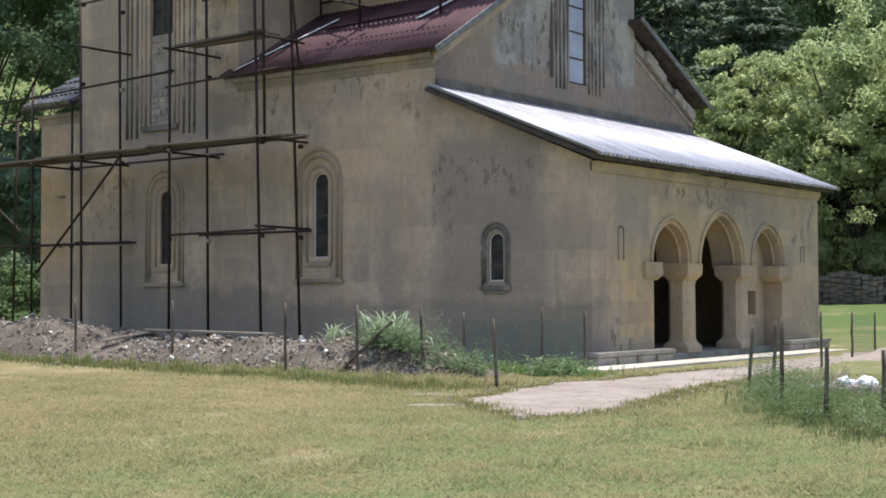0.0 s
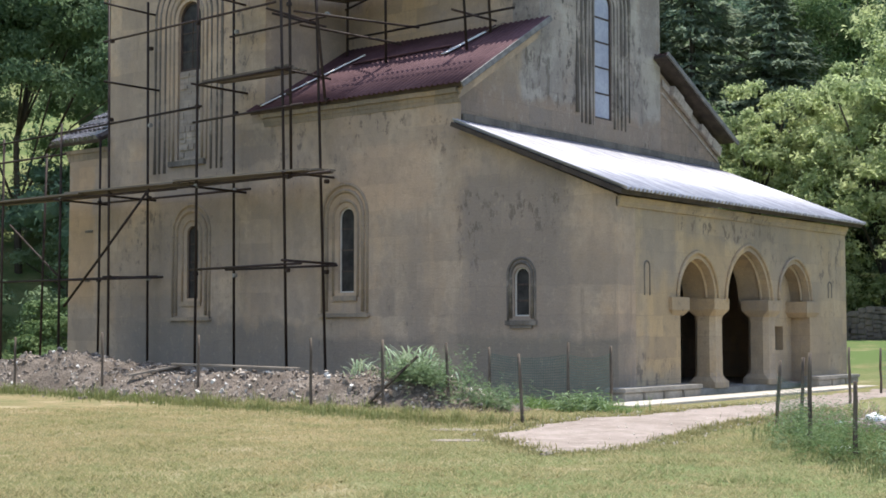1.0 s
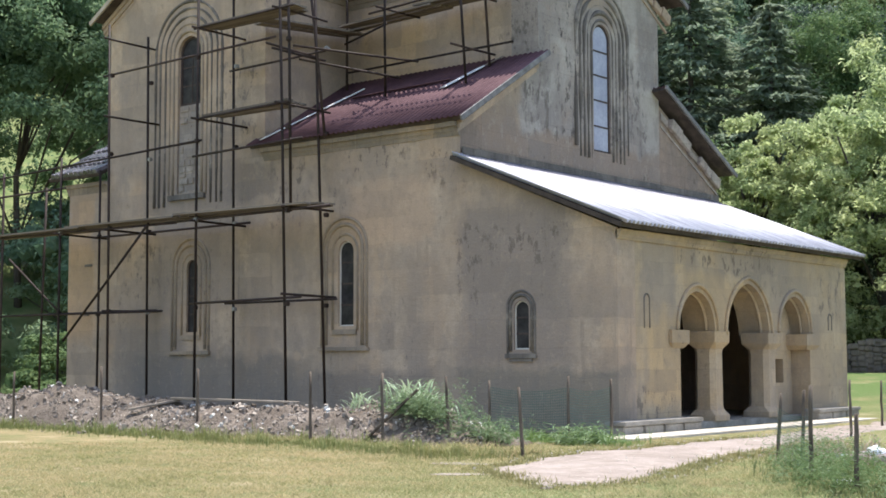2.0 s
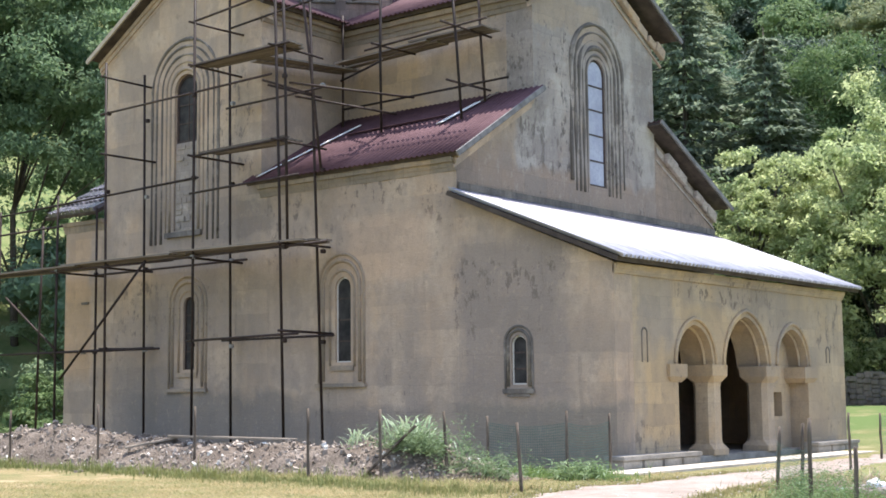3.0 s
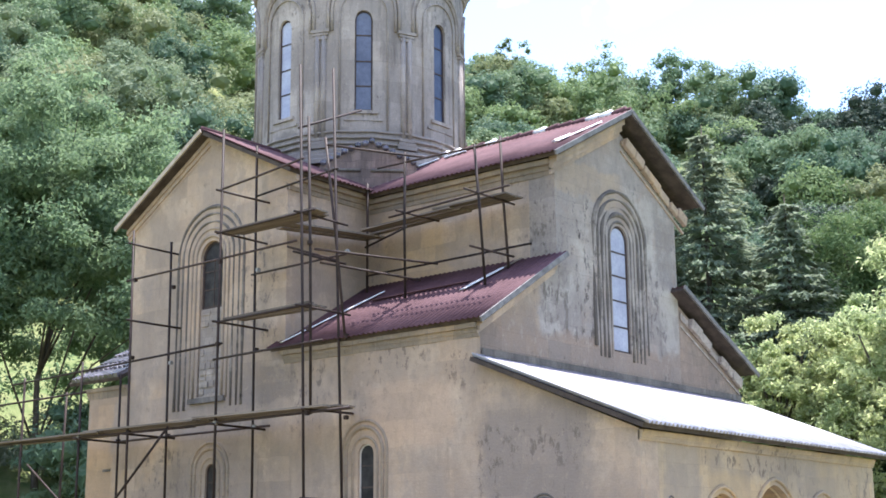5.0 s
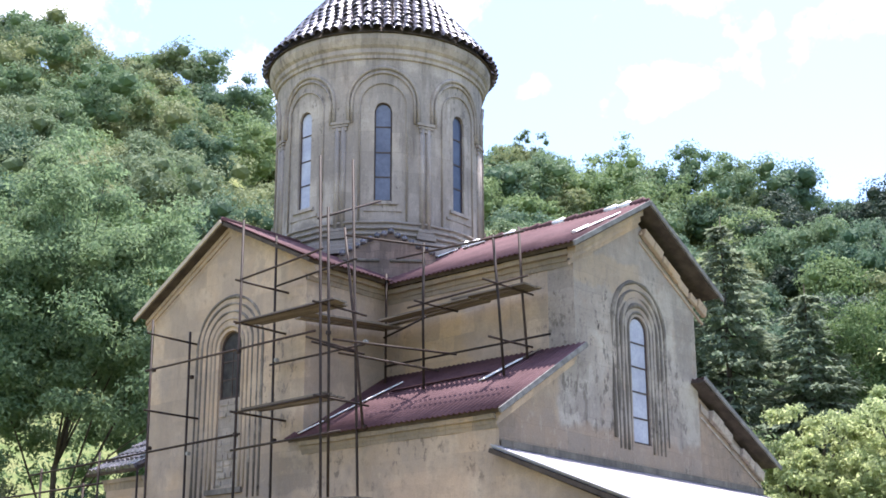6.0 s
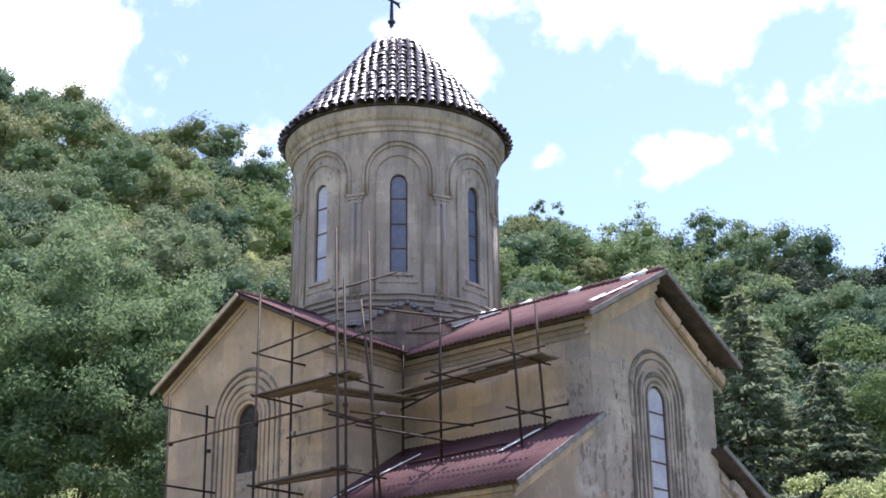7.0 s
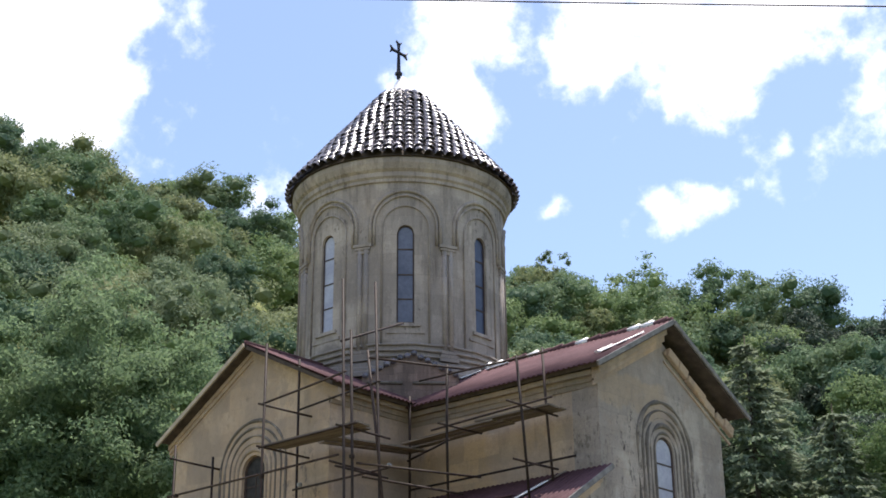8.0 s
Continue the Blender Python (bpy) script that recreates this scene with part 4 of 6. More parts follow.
# barge boards of the gables
LIMEBARGE = plain("limewashed_barge", (0.36, 0.295, 0.22), (0.50, 0.42, 0.33), 0.9)
BARGE = plain("weathered_barge", (0.13, 0.12, 0.115), (0.25, 0.235, 0.22), 0.8)
for a, b in (((-3.62, 6.15, 13.40), (-3.62, 9.82, 11.41)), ((-3.62, 2.5, 11.42), (-3.62, 6.15, 13.40)), ((-3.64, 8.55, 8.97), (-3.64, 12.66, 6.93)), ((-3.74, -0.4, 6.90), (-3.74, 3.1, 9.0)), ((-17.16, -0.40, 11.12), (-13.5, -0.40, 13.36))):
    bm = bmesh.new()
    beam(bm, a, b, 0.05, 0.12)
    part("barge_board", bm, LIMEBARGE if a[0] < -17 else BARGE, church)
# flashing where the porch roof meets the nave
bm = bmesh.new()
beam(bm, (-4.02, 0.0, 6.25), (-4.02, 12.2, 6.25), 0.03, 0.16)
part("flashing", bm, GREYTRIM, church)
# old pantiles over the south-east bay, in sunlight
n = 0
for i in range(10):
    for j in range(7):
        x, s = -16.85 - i * 0.215, j / 7
        bm = bmesh.new()
        a, b = Vector((x, -0.38 + 3.4 * s, 6.84 + 1.95 * s + 0.02 * (j % 2))), Vector((x, -0.38 + 3.4 * (s + 0.165), 6.84 + 1.95 * (s + 0.165) - 0.02))
        sweep(bm, [a, b], 0.1, 6, radii=[0.11, 0.085])
        part("roof_tile", bm, TILE, church)
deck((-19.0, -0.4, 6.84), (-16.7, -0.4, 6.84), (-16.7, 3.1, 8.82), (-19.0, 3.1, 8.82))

# ---- drum and cone ----
CX, CY, RAD = -13.54, 6.07, 3.3


def ring(deg, z, r=RAD):
    return Vector((CX + r * math.cos(radians(deg)), CY + r * math.sin(radians(deg)), z))


def build_drum():
    bm = bmesh.new()
    z0, sill, crown, z1, half = 12.2, 14.52, 17.62, 19.3, 4.6
    wr = radians(half) * RAD
    cols = []
    for bay in range(8):
        c = bay * 45.0
        cols += [(c - half + 2 * half * k / 8, True) for k in range(8)]
        cols += [(c + half + (45 - 2 * half) * k / 12, False) for k in range(12)]
    cols.append((cols[0][0] + 360, True))

    def top(deg):
        off = (deg + 22.5) % 45 - 22.5
        t = max(-1.0, min(1.0, off / half))
        return crown - wr + wr * math.sqrt(max(0.0, 1 - t * t))

    quad = lambda *p: bm.faces.new([bm.verts.new(q) for q in p])
    for (a, win), (b, _) in zip(cols, cols[1:]):
        if win:
            quad(ring(a, z0), ring(b, z0), ring(b, sill), ring(a, sill))
            quad(ring(a, top(a)), ring(b, top(b)), ring(b, z1), ring(a, z1))
            quad(ring(a, sill), ring(b, sill), ring(b, sill, RAD - 0.6), ring(a, sill, RAD - 0.6))
            quad(ring(a, top(a)), ring(a, top(a), RAD - 0.6), ring(b, top(b), RAD - 0.6), ring(b, top(b)))
        else:
            quad(ring(a, z0), ring(b, z0), ring(b, z1), ring(a, z1))
            quad(ring(b, z0, RAD - 0.6), ring(a, z0, RAD - 0.6), ring(a, z1, RAD - 0.6), ring(b, z1, RAD - 0.6))
    for bay in range(8):
        for e in (-half, half):
            d = bay * 45 + e
            quad(ring(d, sill), ring(d, sill, RAD - 0.6), ring(d, crown - wr, RAD - 0.6), ring(d, crown - wr))
    for (a, _), (b, _) in zip(cols, cols[1:]):
        quad(ring(a, z1), ring(b, z1), ring(b, z1, RAD - 0.6), ring(a, z1, RAD - 0.6))
    bmesh.ops.remove_doubles(bm, verts=bm.verts[:], dist=0.0005)
    drum = part("drum", bm, DRUM, church, "round stone drum with arcading and eight tall windows")
    for bay in range(8):
        c = bay * 45.0
        at = lambda u, v, d, c=c: ring(c + math.degrees(u / RAD), v, RAD - d)
        # pane tone by bearing, painted for the sky each window mirrors
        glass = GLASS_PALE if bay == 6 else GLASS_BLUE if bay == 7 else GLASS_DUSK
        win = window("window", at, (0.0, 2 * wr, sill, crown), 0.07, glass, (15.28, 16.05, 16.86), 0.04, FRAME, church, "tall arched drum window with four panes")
        ledge(at, -0.42, 0.42, sill - 0.02, 0.1, 0.08, win, DRUM)
        ledge(at, -0.55, 0.55, sill - 0.25, 0.08, 0.06, win, DRUM)
        # blind arch on paired colonnettes
        for wid, crest, r in ((2.14, 18.74, 0.06), (1.90, 18.58, 0.045), (1.42, 18.24, 0.028)):
            bm = bmesh.new()
            sweep(bm, [at(u, v, -0.02) for u, v in arch(0.0, wid, 17.0 if wid > 1.7 else sill - 0.6, crest, 20)], r, 6)
            part("blind_arch", bm, DRUM, church, smooth=True)
        for off in (-0.1, 0.1):
            deg = c + 22.5 + math.degrees(off / RAD)
            bm = bmesh.new()
            sweep(bm, [ring(deg, 13.55, RAD - 0.005), ring(deg, 17.0, RAD - 0.005)], 0.085, 8)
            part("colonnette", bm, DRUM, church, smooth=True)
        for nm, steps in (("colonnette_capital", ((16.74, 0.10, 0.20, 0.07), (16.86, 0.07, 0.24, 0.09), (16.95, 0.09, 0.28, 0.115))), ("colonnette_base", ((13.62, 0.08, 0.24, 0.085), (13.5, 0.10, 0.27, 0.10), (13.38, 0.10, 0.30, 0.12)))):
            bm = bmesh.new()
            for z, hh, w2, pr in steps:
                prism(bm, [(-w2, z), (-w2, z + hh), (w2, z + hh), (w2, z)], [], lambda u, v, d, c=c, pr=pr: ring(c + 22.5 + math.degrees(u / RAD), v, RAD + pr - d), pr + 0.02)
            part(nm, bm, DRUM, church)
    # courses that step back between base and windows
    for z, r in ((13.5, 3.375), (13.68, 3.365), (13.86, 3.35)):
        bm = bmesh.new()
        sweep(bm, [ring(360 * k / 72, z + 0.012 * math.sin(k * 1.7), r - 0.03) for k in range(73)], 0.045, 6)
        part("stepped_course", bm, DRUM, church, smooth=True)
    # base rings and cornice, turned profiles
    for name, prof in (("base_ring", ((3.28, 12.9), (3.52, 12.9), (3.52, 13.02), (3.46, 13.06), (3.46, 13.16), (3.40, 13.2), (3.40, 13.3), (3.33, 13.36), (3.28, 13.36))),
                       ("cornice", ((3.28, 19.02), (3.36, 19.04), (3.36, 19.14), (3.42, 19.2), (3.42, 19.34), (3.50, 19.42), (3.58, 19.6), (3.58, 19.76), (3.28, 19.76)))):
        bm = bmesh.new()
        rows = [[bm.verts.new(ring(360 * k / 96, z, r + 0.006 * math.sin(k * 2.3))) for r, z in prof] for k in range(96)]
        for k in range(96):
            a, b = rows[k], rows[(k + 1) % 96]
            for i in range(len(prof)):
                j = (i + 1) % len(prof)
                bm.faces.new((a[i], b[i], b[j], a[j]))
        part(name, bm, DRUM, church)
    # cone shell under the tiles
    bm = bmesh.new()
    lo, hi = [bm.verts.new(ring(360 * k / 64, 19.78, 3.66)) for k in range(64)], [bm.verts.new(ring(360 * k / 64, 23.8, 0.42)) for k in range(64)]
    for k in range(64):
        bm.faces.new((lo[k], lo[(k + 1) % 64], hi[(k + 1) % 64], hi[k]))
    bm.faces.new(lo[::-1])
    cone = part("cone_roof", bm, DARKWOOD, church, "conical roof of old glazed barrel tiles")
    # pale cap
    bm = bmesh.new()
    rows = [[bm.verts.new(ring(360 * k / 24, z, r)) for k in range(24)] for r, z in ((0.78, 23.46), (0.74, 23.52), (0.36, 24.0), (0.12, 24.40), (0.03, 24.48))]
    for a, b in zip(rows, rows[1:]):
        for k in range(24):
            bm.faces.new((a[k], a[(k + 1) % 24], b[(k + 1) % 24], b[k]))
    part("cone_cap", bm, WHITECAP, church, "pale sheet cap of the cone", True)
    # iron cross with flared arms, standing across the nave
    bm = bmesh.new()
    sweep(bm, [(CX - 0.1, CY - 0.1, 24.4), (CX - 0.1, CY - 0.1, 24.52), (CX - 0.1, CY - 0.1, 24.56), (CX - 0.1, CY - 0.1, 24.62), (CX - 0.1, CY - 0.1, 24.66), (CX - 0.1, CY - 0.1, 24.9), (CX - 0.1, CY - 0.1, 25.5)], 0.05, 10, radii=[0.07, 0.07, 0.13, 0.13, 0.07, 0.065, 0.045])
    for dy, z0c, dz in ((1, 25.42, 0), (-1, 25.42, 0), (0, 25.42, 1)):
        a = Vector((CX - 0.1, CY - 0.1, z0c))
        d = Vector((0, dy, dz))
        s = Vector((0, dz, dy))
        tip = a + d * 0.42
        sweep(bm, [a, a + d * 0.22, a + d * 0.34], 0.05, 8, radii=[0.055, 0.05, 0.07])
        sweep(bm, [a + d * 0.30, tip + s * 0.13], 0.03, 6, radii=[0.05, 0.03])
        sweep(bm, [a + d * 0.30, tip - s * 0.13], 0.03, 6, radii=[0.05, 0.03])
    part("cross", bm, IRON, church, "black iron cross with flared arms")
    return cone


cone = build_drum()


def pantile():
    """One barrel tile, lying along +x, 0.5 long."""
    v, f = [], []
    for x, r in ((0.0, 1.0), (0.5, 0.82)):
        for t in (0.0, 0.13):
            for k in range(5):
                a = math.pi * k / 4
                v.append((x, r * (1 - t) * math.cos(a), r * (1 - t) * math.sin(a)))
    for k in range(4):
        f += [(k, k + 1, k + 11, k + 10), (k + 5, k + 15, k + 16, k + 6), (k, k + 5, k + 6, k + 1), (k + 10, k + 11, k + 16, k + 15)]
    me = bpy.data.meshes.new("tile")
    me.from_pydata(v, [], f)
    for p in me.polygons:
        p.use_smooth = True
    me.materials.append(TILE)
    return me


def tile_cone():
    me = pantile()
    rows, joined_v, joined_f = 16, [], []
    base_v = np.array([v.co[:] for v in me.vertices])
    base_f = [tuple(p.vertices) for p in me.polygons]
    apex = Vector((CX - 0.1, CY - 0.1, 24.3))
    for i in range(rows):
        s = i / rows
        r, z = 3.74 - 3.04 * s, 19.84 + 3.72 * s
        count = max(14, int(2 * math.pi * r / 0.315))
        for k in range(count):
            deg = 360.0 * (k + 0.5 * (i % 2)) / count + random.uniform(-0.5, 0.5)
            p = ring(deg, z + random.uniform(-0.015, 0.015), r)
            d = (apex - p).normalized()
            side = Vector((-math.sin(radians(deg)), math.cos(radians(deg)), 0))
            up = d.cross(side)
            if up.z < 0:
                up = -up
            d = (d - up * 0.16).normalized()
            wid = math.pi * r / count * 0.98
            lift = random.uniform(0.0, 0.025)
            m = Matrix(((d.x * 0.76, side.x * wid, up.x * wid, p.x + up.x * lift), (d.y * 0.76, side.y * wid, up.y * wid, p.y + up.y * lift), (d.z * 0.76, side.z * wid, up.z * wid, p.z + up.z * lift), (0, 0, 0, 1)))
            if -140 < (deg + 180) % 360 - 180 < 35:
                ob = new("tile", me)
                ob.parent = cone
                ob.matrix_local = m
            else:
                o = len(joined_v)
                joined_v += [tuple(m @ Vector(q)) for q in base_v]
                joined_f += [tuple(o + x for x in q) for q in base_f]
    far = raw("far_tiles", joined_v, joined_f, TILE, cone)
    tagged(far, kind="stuff")


GABLET = masonry("pinkish_rubble", (0.26, 0.165, 0.14), (0.34, 0.25, 0.215), (0.16, 0.125, 0.11), (0.045, 0.035, 0.03), (0.42, 0.6), (0.5, 0.66), (0.4, 0.25), 0.3, 0.5, 0.4, 0.8, 0.4)


# small gablet of broken stone at the drum's foot, between nave and transept
def gablet(lat, z, off):
    return Vector((CX + 0.7071 * (off + lat), CY + 0.7071 * (lat - off), z))


bm = bmesh.new()
prism(bm, [(-1.25, 12.0), (-1.25, 12.62), (-0.9, 12.8), (0.1, 13.32), (0.25, 13.32), (1.3, 12.86), (1.5, 12.7), (1.5, 12.0)], [], lambda u, v, d: gablet(u, v, 3.95 - d), 0.9)
part("corner_gablet", bm, GABLET, church, "small stone gablet at the drum's foot")
for k in range(14):
    t = (k + 0.5) / 14
    lat = -1.25 + 2.75 * t
    z = 12.66 + (lat + 1.25) * 0.50 if lat < 0.15 else 13.36 - (lat - 0.15) * 0.48
    bm = bmesh.new()
    sweep(bm, [gablet(lat, z + random.uniform(-0.02, 0.05), 4.02), gablet(lat, z + 0.05, 3.4)], 0.09, 6)
    part("gablet_tile", bm, TILE, church, smooth=True)
for lat in (-0.6, 0.7):
    bm = bmesh.new()
    sweep(bm, [gablet(lat - 0.5, 12.5, 3.97), gablet(lat + 0.5, 12.5, 3.97)], 0.05, 6)
    part("gablet_mould", bm, GREYTRIM, church, smooth=True)

# ---- porch benches ----
def stone_bench(x0, x1, y0, y1, h, label):
    b = empty("bench", (x0 + x1) / 2, (y0 + y1) / 2, 0, label, "bench", "stone benches")
    hx, hy = (x1 - x0) / 2, (y1 - y0) / 2
    bm = bmesh.new()
    box(bm, -hx, hx, -hy, hy, h - 0.09, h, 0.015)
    part("slab", bm, BENCHSTONE, b, "worn stone slab")
    n = max(2, int((y1 - y0) / 0.8))
    for i in range(n):
        bm = bmesh.new()
        box(bm, -hx + 0.03, hx - 0.04, -hy + 0.03 + 2 * hy * i / n, -hy + 2 * hy * (i + 1) / n - 0.02, -0.05, h - 0.09, 0.02)
        part("block", bm, BENCHSTONE, b)


stone_bench(0.1, 0.58, -0.72, 2.5, 0.30, "low stone bench against the porch wall")
stone_bench(0.1, 0.58, 8.5, 11.1, 0.30, "low stone bench beyond the porch arches")

# ---- scaffold ----
scaffold = empty("scaffold", -12.0, -1.0, 0, "rusty tube scaffold with plank decks against the church wall", "scaffold")


def tube(a, b, r=0.034, name="pole"):
    o = Vector((-12.0, -1.0, 0))
    a, b = Vector(a) - o, Vector(b) - o
    bm = bmesh.new()
    mid = a.lerp(b, 0.5) + Vector((random.uniform(-1, 1), random.uniform(-1, 1), 0)) * 0.02
    sweep(bm, [a, mid, b], r, 8)
    return part(name, bm, TUBE, scaffold, smooth=True)


def coupler(p):
    bm = bmesh.new()
    x, y, z = Vector(p) - Vector((-12.0, -1.0, 0))
    box(bm, x - 0.055, x + 0.055, y - 0.055, y + 0.055, z - 0.05, z + 0.05, 0.015)
    part("coupler", bm, CLAMP if random.random() < 0.35 else TUBE, scaffold)


OUT, INN = -1.6, -0.3
# standards: base x, top x (some lean), tops of the outer and inner pole
for x, lean_o, lean_i, top_o, top_i in ((-19.4, 0, 0.2, 6.9, 6.6), (-16.7, 0, 0, 7.1, 6.9), (-14.55, -0.15, -0.15, 10.5, 10.4), (-11.15, 0.0, -0.15, 12.6, 12.5), (-7.95, -0.42, -0.55, 13.7, 14.0)):
    tube((x, OUT, 0.0), (x + lean_o, OUT, top_o))
    tube((x, INN, 0.0), (x + lean_i, INN, top_i))
tube((-7.85, OUT, 5.0), (-8.1, OUT + 0.05, 12.3))
tube((-8.0, INN, 6.9), (-8.75, INN, 12.2))
# ledgers
for a, b in (((-21.5, OUT, 2.83), (-12.4, OUT, 2.80)), ((-20.5, INN, 2.9), (-14.2, INN, 2.9)), ((-11.4, OUT, 2.95), (-7.5, OUT, 3.0)), ((-11.5, INN, 3.0), (-7.6, INN, 3.0)),
             ((-21.0, OUT, 5.05), (-11.9, OUT, 5.0)), ((-16.9, INN, 5.0), (-10.6, INN, 5.02)), ((-12.3, OUT, 5.02), (-6.6, OUT, 5.06)),
             ((-20.0, OUT, 6.75), (-11.0, OUT, 7.0)), ((-11.3, OUT, 6.62), (-7.5, OUT, 6.7)), ((-14.9, OUT, 9.12), (-8.4, OUT, 9.22)), ((-11.4, INN, 9.0), (-8.0, INN, 9.05)),
             ((-21.5, OUT, 6.2), (-16.5, OUT, 6.25)), ((-11.2, OUT, 7.55), (-7.9, OUT, 7.6)), ((-11.3, OUT, 9.86), (-7.8, OUT, 9.9)), ((-11.2, OUT, 11.0), (-8.2, OUT, 11.25)), ((-11.3, INN, 11.1), (-8.3, INN, 11.3))):
    tube(a, b, 0.03, "ledger")
# transoms
for x, z in ((-14.55, 2.85), (-7.95, 3.08), (-16.7, 5.0), (-14.55, 4.98), (-11.15, 5.0), (-7.95, 5.12), (-14.65, 10.1), (-14.6, 8.0), (-11.15, 7.55), (-11.15, 9.85), (-8.2, 7.6), (-8.3, 9.9), (-11.15, 10.95), (-8.3, 8.9), (-8.5, 9.05)):
    tube((x, OUT - 0.2, z), (x + random.uniform(-0.1, 0.1), INN + 0.35, z + random.uniform(-0.03, 0.06)), 0.03, "transom")
for x in (-16.7, -14.55, -11.15, -7.95):
    for z in (2.85, 5.03, 7.0, 9.1):
        if not (x < -16 and z > 6) and not (x < -14 and z > 10):
            coupler((x, OUT, z))
            coupler((x, INN, z))
# brace
tube((-16.4, OUT - 0.06, 2.1), (-12.9, OUT - 0.06, 5.05), 0.034, "brace")
tube((-21.0, INN, 4.6), (-18.4, INN, 2.9), 0.028, "brace")
# tubes that stand on the aisle roof along the nave wall
for x, lean, y, z0, z1 in ((-9.93, 0, 2.55, 8.75, 11.8), (-7.64, 0, 1.5, 8.15, 12.0), (-5.08, -0.28, 1.5, 8.15, 11.75), (-5.15, -0.2, 2.55, 8.75, 12.2)):
    tube((x, y, z0), (x + lean, y, z1))
for a, b in (((-9.9, 2.5, 9.2), (-4.4, 2.5, 9.25)), ((-8.2, 1.5, 10.35), (-4.3, 1.5, 10.5)), ((-8.6, 1.5, 11.75), (-4.4, 1.5, 11.65)), ((-9.0, -0.2, 9.0), (-7.3, 1.7, 8.6)), ((-8.2, -1.2, 9.05), (-6.9, 1.9, 9.0)), ((-8.6, -0.4, 11.95), (-7.2, 1.9, 11.85)), ((-9.95, 2.5, 10.0), (-7.6, 1.5, 10.0)), ((-5.3, 1.2, 9.1), (-5.1, 2.7, 9.05)), ((-5.3, 1.0, 10.5), (-5.2, 2.9, 10.45)), ((-7.7, 1.2, 10.4), (-7.6, 2.8, 10.4))):
    tube(a, b, 0.03, "ledger")


tube((-8.39, -1.6, 12.06), (-9.86, 2.2, 13.81), 0.03, "ledger")


def board(a, b, w=0.24, t=0.045):
    o = Vector((-12.0, -1.0, 0))
    bm = bmesh.new()
    jolt = lambda: Vector((0, random.uniform(-0.03, 0.03), random.uniform(-0.012, 0.022)))
    beam(bm, Vector(a) - o + jolt(), Vector(b) - o + jolt(), w * random.uniform(0.8, 1.08), t)
    part("deck_board", bm, PLANK, scaffold)


for k in range(5):
    y = OUT - 0.05 + 0.27 * k
    j = [random.uniform(-0.25, 0.25) for _ in range(6)]
    if k < 4:
        board((-20.6 + j[0], y, 5.10 + 0.01 * k), (-15.9 + j[1], y, 5.10))
        board((-16.4 + j[2], y + 0.03, 5.16), (-11.6 + j[3], y - 0.02, 5.13))
        board((-12.0 + j[4], y, 5.19), (-7.2 + j[5], y + 0.02, 5.15))
    if k in (1, 2, 3):
        board((-11.25 + j[0] * 0.8, y, 7.64 + 0.02 * k), (-8.0 + j[1], y, 7.68))
        board((-11.25 + j[2] * 0.8, y + 0.05, 9.94 + 0.02 * k), (-8.0 + j[3], y, 9.97))
for k in range(3):
    board((-10.15 + 0.25 * k, -0.7 + random.uniform(-0.2, 0.2), 10.02), (-10.05 + 0.25 * k, 2.75, 10.25))
    board((-9.7 + random.uniform(-0.2, 0.2), 2.16 + 0.25 * k, 10.38), (-6.6 + random.uniform(-0.2, 0.2), 2.16 + 0.25 * k, 10.46))
    board((-7.2 + random.uniform(-0.2, 0.2), 2.16 + 0.25 * k, 10.50), (-4.7 + random.uniform(-0.2, 0.2), 2.16 + 0.25 * k, 10.53))


def loose_plank(a, b, w, t, label, material=PLANK):
    a, b = Vector(a), Vector(b)
    m = (a + b) / 2
    bm = bmesh.new()
    beam(bm, a - m, b - m, w, t)
    bmesh.ops.bevel(bm, geom=bm.edges[:], offset=0.006, segments=1, affect="EDGES")
    ob = part("plank", bm, material)
    ob.location = m
    return tagged(ob, label, "plank", "loose planks")


# strips and battens left on the red roof
def roof_z(y):
    return 6.98 + 0.601 * (y + 0.36)


for x0, y0, x1, y1, w, mt, lab in ((-10.3, -0.25, -9.3, 1.9, 0.14, FLASH, "pale sheet strip lying on the red roof"), (-9.55, 1.3, -9.1, 2.3, 0.16, FLASH, "pale sheet strip lying on the red roof"),
                                   (-5.75, 1.45, -5.35, 2.5, 0.26, FLASH, "bright sheet offcut lying on the red roof"), (-5.4, 2.3, -5.1, 3.0, 0.12, PLANK, "grey batten lying on the red roof"),
                                   (-9.0, 1.75, -5.9, 1.95, 0.10, RED, "red roof batten lying on the sheets")):
    loose_plank((x0, y0, roof_z(y0) + 0.06), (x1, y1, roof_z(y1) + 0.06), w, 0.03, lab, mt)

for x0, y0, x1, y1, w in ((-10.2, 5.0, -9.85, 5.5, 0.16), (-9.6, 5.45, -9.0, 5.75, 0.14), (-4.3, 3.5, -3.85, 4.95, 0.14), (-4.5, 3.7, -4.35, 4.2, 0.12)):
    nz = lambda y: 11.52 + 0.5406 * (y - 2.58) + 0.055
    loose_plank((x0, y0, nz(y0)), (x1, y1, nz(y1)), w, 0.03, "bright sheet offcut lying on the nave roof", FLASH)

